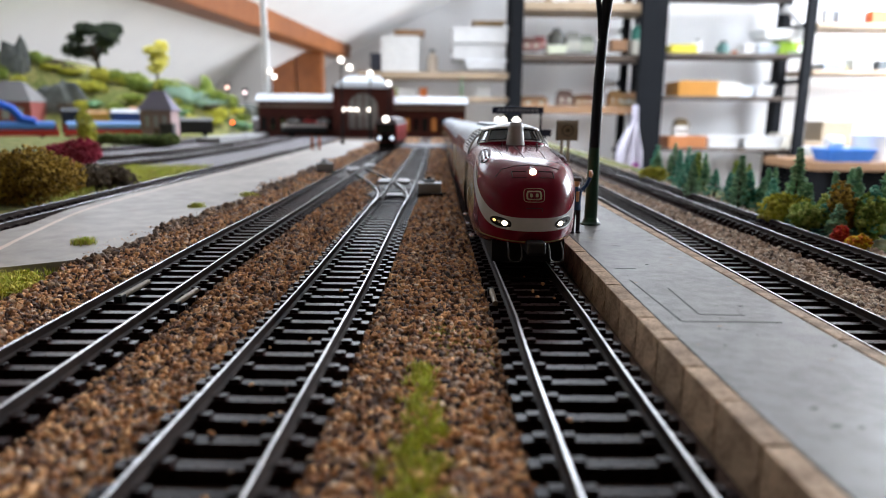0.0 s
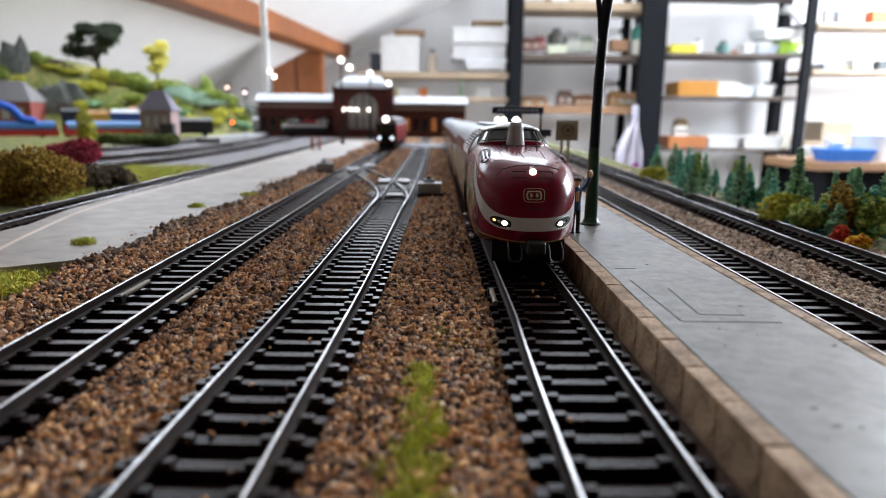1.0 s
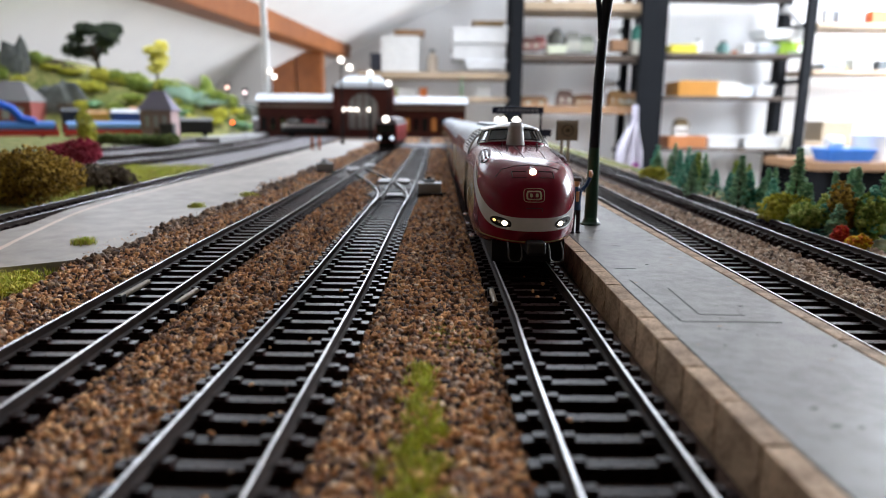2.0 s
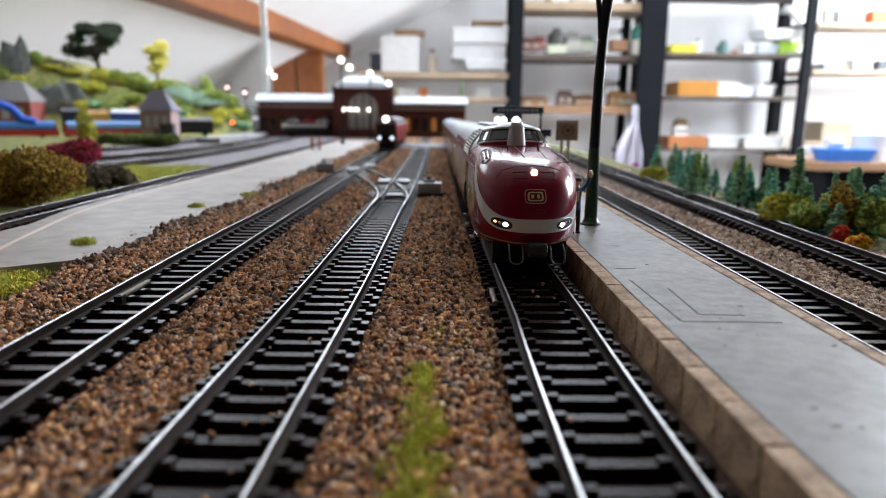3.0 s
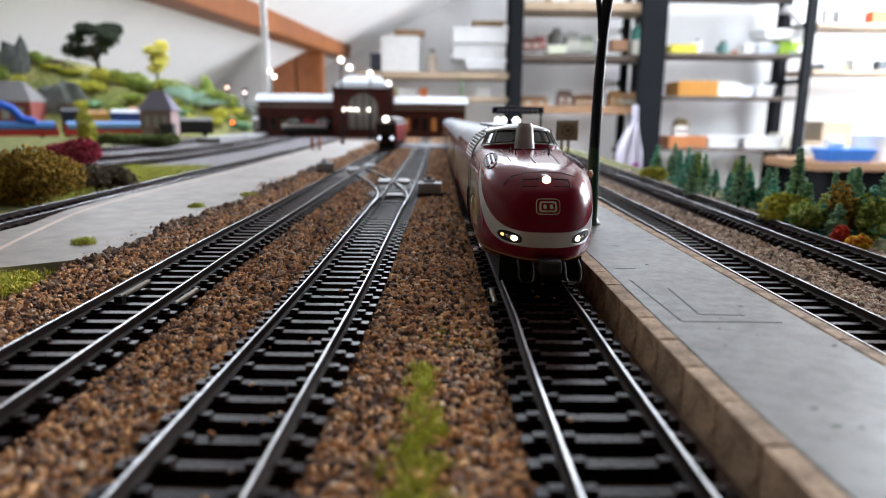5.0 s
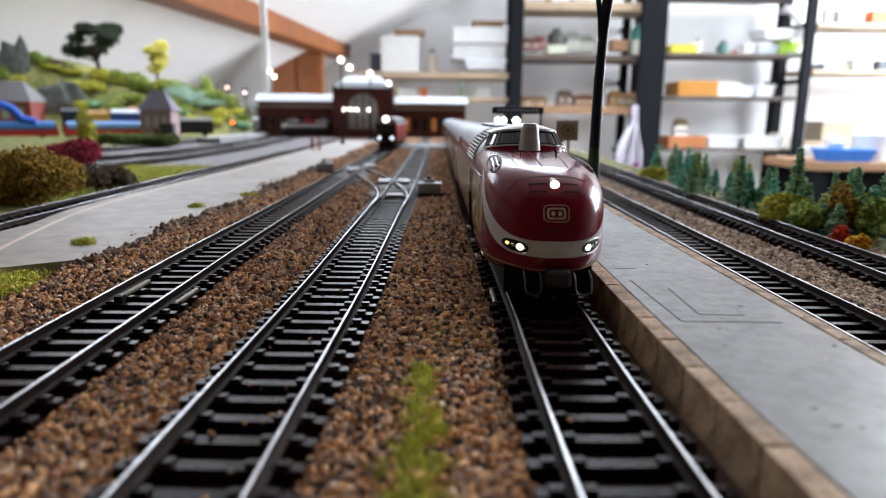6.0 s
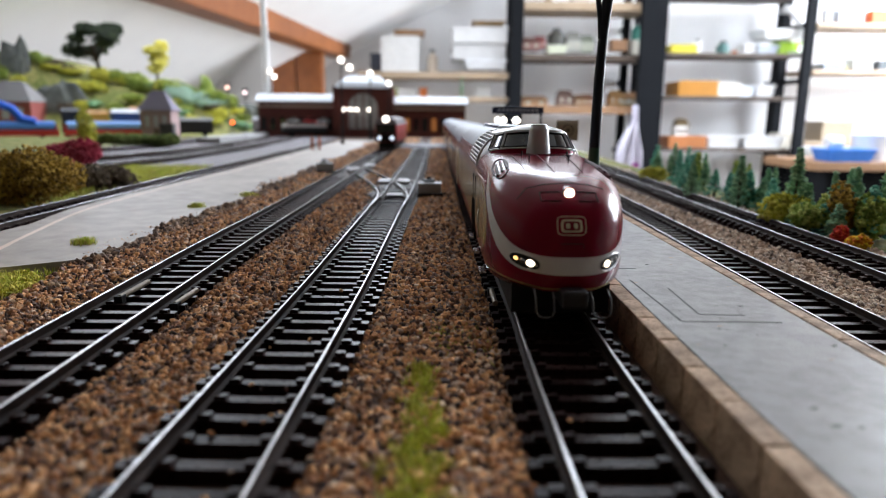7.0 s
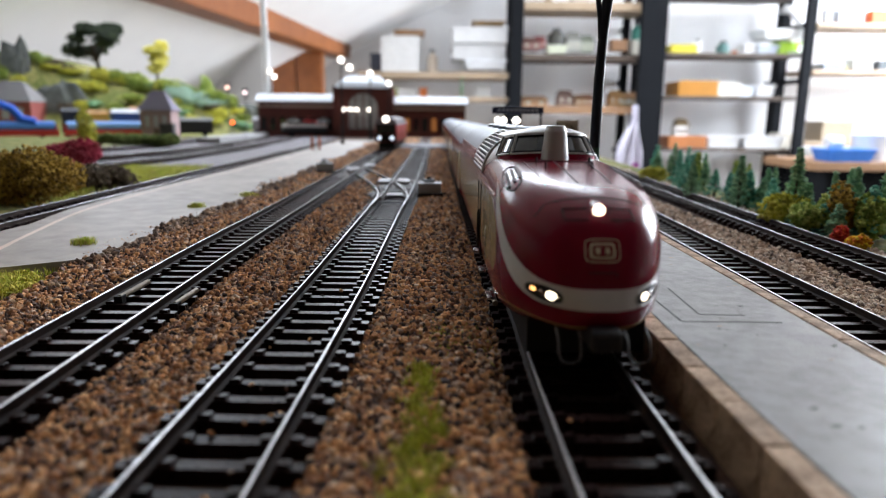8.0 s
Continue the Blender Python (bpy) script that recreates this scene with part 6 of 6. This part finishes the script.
# ---- on the stone platform ----
GREEN_PAINT = material("dark_green_enamel", (0.008, 0.055, 0.025), 0.3, second=(0.006, 0.04, 0.018), scale=400)
canopy = thing("platform_column", 64.6, 252, PLAT_Z - 0.1, label="slender cast iron platform column, green below and black above", category="column")
part("foot", Shape().lathe([(4.0, 0), (4.0, 0.5), (3.4, 0.9), (2.9, 1.6), (2.6, 2.6)], (0, 0, 0), 24), GREEN_PAINT, canopy, "green flanged foot", smooth=True)
part("lower_shaft", Shape().tube([(0, 0, 2), (0, 0, 18), (0, 0, 30)], [2.55, 2.35, 2.1], 20), GREEN_PAINT, canopy, "green enamelled shaft", smooth=True)
IRON = material("black_enamel", (0.010, 0.012, 0.018), 0.42, spec=0.3)
part("upper_shaft", Shape().tube([(0, 0, 29.8), (0.3, 0, 56), (1.0, 0, 72), (2.4, 0, 84), (4.6, 0, 94), (8.5, 0, 106), (13, 0, 116)], [2.05, 1.9, 1.75, 1.5, 1.3, 1.15, 1.0], 18), IRON, canopy, smooth=True)
part("bracket", Shape().tube([(0.6, 0, 68), (-0.5, 0, 78), (-2.2, 0, 88), (-5.5, 0, 99), (-10, 0, 110)], [1.3, 1.1, 0.95, 0.85, 0.75], 12), IRON, canopy, smooth=True)
part("bracket", Shape().tube([(0.9, 0, 70), (0.7, 0, 84), (0.7, 0, 98), (0.9, 0, 116)], [1.2, 0.85, 0.8, 0.7], 12), IRON, canopy, smooth=True)
part("lamp", Shape().ball((-9, 2, 90), 2.0, 12, 8), LAMP_GLOBE, canopy, "small glowing bulb", smooth=True)

sign = thing("platform_notice", 84.5, 396, PLAT_Z - 0.1, label="square tan platform notice with a ring on two posts", category="sign")
part("panel", Shape().box(-6, 6, -0.8, 0.8, 28, 39), paint((0.36, 0.29, 0.2)), sign, bevel=0.5)
part("frame", Shape().box(-6.6, 6.6, 0.8, 1.6, 27.4, 39.6), paint((0.22, 0.17, 0.12)), sign)
part("ring", Shape().tube([(3.3 * math.cos(q), -1.0, 33.5 + 3.3 * math.sin(q)) for q in [k * math.pi / 10 for k in range(21)]], 0.4, 6, False), paint((0.12, 0.09, 0.06)), sign)
part("bar", Shape().box(-1.2, 1.2, -1.1, -0.8, 32.4, 34.6), paint((0.12, 0.09, 0.06)), sign)
for dx in (-3, 1):
    part("post", Shape().tube([(dx, 0.4, 0), (dx, 0.4, 28)], 0.9, 10), paint((0.36, 0.29, 0.2)), sign)

board = thing("station_name_board", 58, 424, PLAT_Z - 0.1, label="dark blue station name board with pale unreadable lettering", category="sign")
part("panel", Shape().box(-16.5, 16.5, -0.6, 0.6, 43.2, 47.6), paint((0.008, 0.012, 0.045)), board, bevel=0.3)
for i in range(10):
    part("letter_bar", Shape().box(-13.2 + i * 2.7, -11.4 + i * 2.7, -0.8, -0.55, 44.6, 46.3), paint((0.42, 0.44, 0.5)), board)
for dx in (2, 15):
    part("post", Shape().tube([(dx, 0.9, 0), (dx, 0.9, 47)], 0.7, 10), BLACK, board)
for dx in (-13, -9, -1):
    a = part("hanger", Shape().tube([(dx, 0, 43.4), (dx, 0, 41)], 0.35, 7), BLACK, board)
    part("lamp_shade", Shape().ball((dx, 0, 39), (2.6 if dx == -1 else 1.9, 2.4, 2.2), 14, 8), LAMP_GLOBE, a, "glowing white lamp", smooth=True)
small = thing("platform_number_sign", 76, 424, PLAT_Z - 0.1, label="small dark blue platform sign on a post", category="sign")
part("panel", Shape().box(-4, 4, -0.5, 0.5, 29, 33.5), paint((0.008, 0.012, 0.045)), small, bevel=0.3)
part("post", Shape().tube([(0, 0.6, 0), (0, 0.6, 32)], 0.6, 8), BLACK, small)

# figurine as one plain mesh, painted in bands
fig, bands = Shape(), []


def band(colour):
    bands.append((len(fig.f), colour))


band(0)
for dx in (-1.0, 1.0):
    fig.tube([(dx, 0, 0), (dx, 0, 5), (dx * 0.8, 0, 9.8)], [0.75, 0.8, 1.1], 10)
    fig.ball((dx * 1.15, -0.7, 0.45), (0.8, 1.4, 0.5), 10, 6)
band(1)
fig.tube([(0, 0, 8.6), (0, 0, 10), (0, 0, 12), (0, 0, 15.5), (0, 0, 16.9)], [1.9, 1.75, 1.7, 2.1, 0.8], 12)
fig.tube([(-2.0, 0, 16), (-2.7, -0.2, 12.8), (-2.5, -0.9, 10.2)], 0.66, 8)
fig.tube([(1.8, 0, 15.8), (3.5, -0.2, 17.6), (4.6, 0, 20.2)], 0.68, 8)
band(2)
fig.ball((0, 0, 18.3), (1.15, 1.2, 1.45), 12, 8)
fig.ball((-2.45, -1.1, 9.6), 0.6, 8, 6)
fig.tube([(4.6, 0, 20.2), (4.9, 0, 21.4), (4.5, -0.2, 22.8)], [0.55, 0.85, 0.55], 8)
fig.tube([(0, -1.75, 11.8), (0, -2.0, 15.4)], [0.5, 0.6], 8)
band(3)
fig.lathe([(1.35, 19.0), (1.6, 19.4), (1.55, 20.0), (0.9, 20.4)], (0, 0, 0), 14)
FIGURE_PAINTS = ((0.008, 0.008, 0.012), (0.015, 0.06, 0.18), (0.62, 0.33, 0.2), (0.035, 0.012, 0.012))
me = mesh_of("figurine", fig, paint(FIGURE_PAINTS[0]), smooth=True)
for rgb in FIGURE_PAINTS[1:]:
    me.materials.append(paint(rgb))
for f in me.polygons:
    f.material_index = [c for start, c in bands if f.index >= start][-1]
ob = new("figurine", me)
ob.matrix_basis = pose(53.9 * MM, 232 * MM, (PLAT_Z - 0.1) * MM)
tagged(ob, "small model railway figurine in a blue coat on the platform", "figurine")
# small figures in the far scenery
for x, y, k in ((-158, 900, 0), (-149, 905, 1)):
    f2 = Shape().tube([(0, 0, 0), (0, 0, 9), (0, 0, 15), (0, 0, 17)], [1.4, 1.8, 2.2, 1.0], 10).ball((0, 0, 18.6), 1.4, 10, 8)
    ob = part("figurine", f2, paint((0.55, 0.13, 0.05)), smooth=True)
    ob.matrix_basis = pose(x * MM, y * MM, -2 * MM)
    tagged(ob, "tiny orange-brown model railway figurine on the side platform", "figurine")

# feeder clips beside the rails
BRASS = material("dull_brass", (0.30, 0.24, 0.17), 0.5, 0.2, second=(0.16, 0.12, 0.085), scale=900)


def feeder_clip(x0, y0, x1, y1, z):
    t = thing("feeder_clip", label="dull metal track feeder rod clipped beside a rail", category="rail clip", group="feeder clips")
    part("rod", Shape().tube([(x0, y0, z), (x1, y1, z)], 0.75, 10), BRASS, t, smooth=True)
    part("clamp", Shape().box(x0 - 1.0, x0 + 1.0, y0 - 1.0, y0 + 1.4, z - 1.6, z + 0.5), BLACK, t)
    return t


feeder_clip(-79.4, 163, -78.8, 179, -1.2)
feeder_clip(-64.2, 160, -63.6, 174, -2.2)
feeder_clip(17.8, 173, 17.6, 160, -1.8)

# cloth and clutter by the shelving
cloth = thing("hanging_cloth", 948, 3000, -230, label="white cloth with a purple patch hanging by the shelves", category="cloth")
s = Shape()
for j in range(9):
    z = 330 - j * 41
    w = 15 + 42 * min(1, max(0, j - 2) / 3)
    for i in range(9):
        x = (i / 4 - 1) * w - 14 * min(1, max(0, j - 2) / 2)
        s.v.append((x, 14 * math.sin(i * 1.9 + j * 0.3), z))
for j in range(8):
    for i in range(8):
        a = j * 9 + i
        s.f.append((a, a + 1, a + 10, a + 9))
c2 = part("fabric", s, paint((0.56, 0.53, 0.62)), cloth, smooth=True)
c2.modifiers.new("thickness", "SOLIDIFY").thickness = 0.004
part("hook_rod", Shape().tube([(0, 20, 335), (0, 20, -770)], 6, 10), STEEL_DARK, cloth)
part("patch", Shape().box(-4, 26, -19, -16, 10, 70), paint((0.28, 0.04, 0.25)), cloth)
bin_ = thing("storage_bin", 2130, 3300, -165, label="blue plastic storage bin on the workbench", category="bin")
part("body", Shape().add([(-100, -70, 0), (100, -70, 0), (100, 70, 0), (-100, 70, 0), (-120, -85, 60), (120, -85, 60), (120, 85, 60), (-120, 85, 60)], [(3, 2, 1, 0), (0, 1, 5, 4), (1, 2, 6, 5), (2, 3, 7, 6), (3, 0, 4, 7), (4, 5, 6, 7)]), paint((0.04, 0.2, 0.7)), bin_)
part("rim", Shape().box(-124, 124, -89, 89, 56, 63), paint((0.05, 0.25, 0.75)), bin_, bevel=3)
bag = thing("paper_roll", 2060, 3290, -102, label="white paper roll on the blue bin", category="paper roll")
part("roll", Shape().tube([(-30, 0, 32), (40, 0, 32)], 32, 20), paint((0.8, 0.8, 0.8)), bag, smooth=True)
part("core", Shape().tube([(-31, 0, 32), (41, 0, 32)], 10, 14), paint((0.3, 0.22, 0.15)), bag)
tub2 = thing("white_tub", 2330, 3380, -165, label="large white plastic tub on the workbench", category="tub")
part("body", Shape().lathe([(80, 0), (100, 120)], (0, 0, 0), 24), paint((0.75, 0.76, 0.78)), tub2, smooth=True)
part("lid", Shape().lathe([(104, 120), (104, 132)], (0, 0, 0), 24), paint((0.6, 0.65, 0.75)), tub2, smooth=True)


def train_pose(y):
    return pose((TRAIN_X + TRAIN_DX * y) * MM, y * MM, 0, 0, 0, math.degrees(-math.atan(TRAIN_DX)))


def motions():
    """The train stands, draws away slowly and gathers speed towards the camera."""
    way = [(0, 186.0), (1.0, 186.0), (2.0, 186.0), (2.6, 186.0), (3.0, 183.4), (3.5, 178.2), (4.0, 172.8), (4.5, 167.8), (5.0, 162.6), (5.5, 157.2), (6.0, 151.0), (6.5, 142.6), (7.0, 133.8), (7.5, 123.2), (8.0, 108.6)]
    walk(lead, [(t, train_pose(y)) for t, y in way])
    for i, car in enumerate(cars):
        walk(car, [(t, train_pose(y + 213 + 212 * i)) for t, y in way])
    fine = []
    for (t0, y0), (t1, y1) in zip(way, way[1:]):
        n = max(1, math.ceil(abs(y1 - y0) / 6.5))
        fine += [(t0 + (t1 - t0) * k / n, y0 + (y1 - y0) * k / n) for k in range(n)]
    fine.append(way[-1])
    for w in wheelsets:
        y_local = w.location.y / MM
        walk(w, [(t, pose(0, y_local * MM, 5.4 * MM, math.degrees((186.0 - y) / 5.4), 0, 0)) for t, y in fine])


motions()
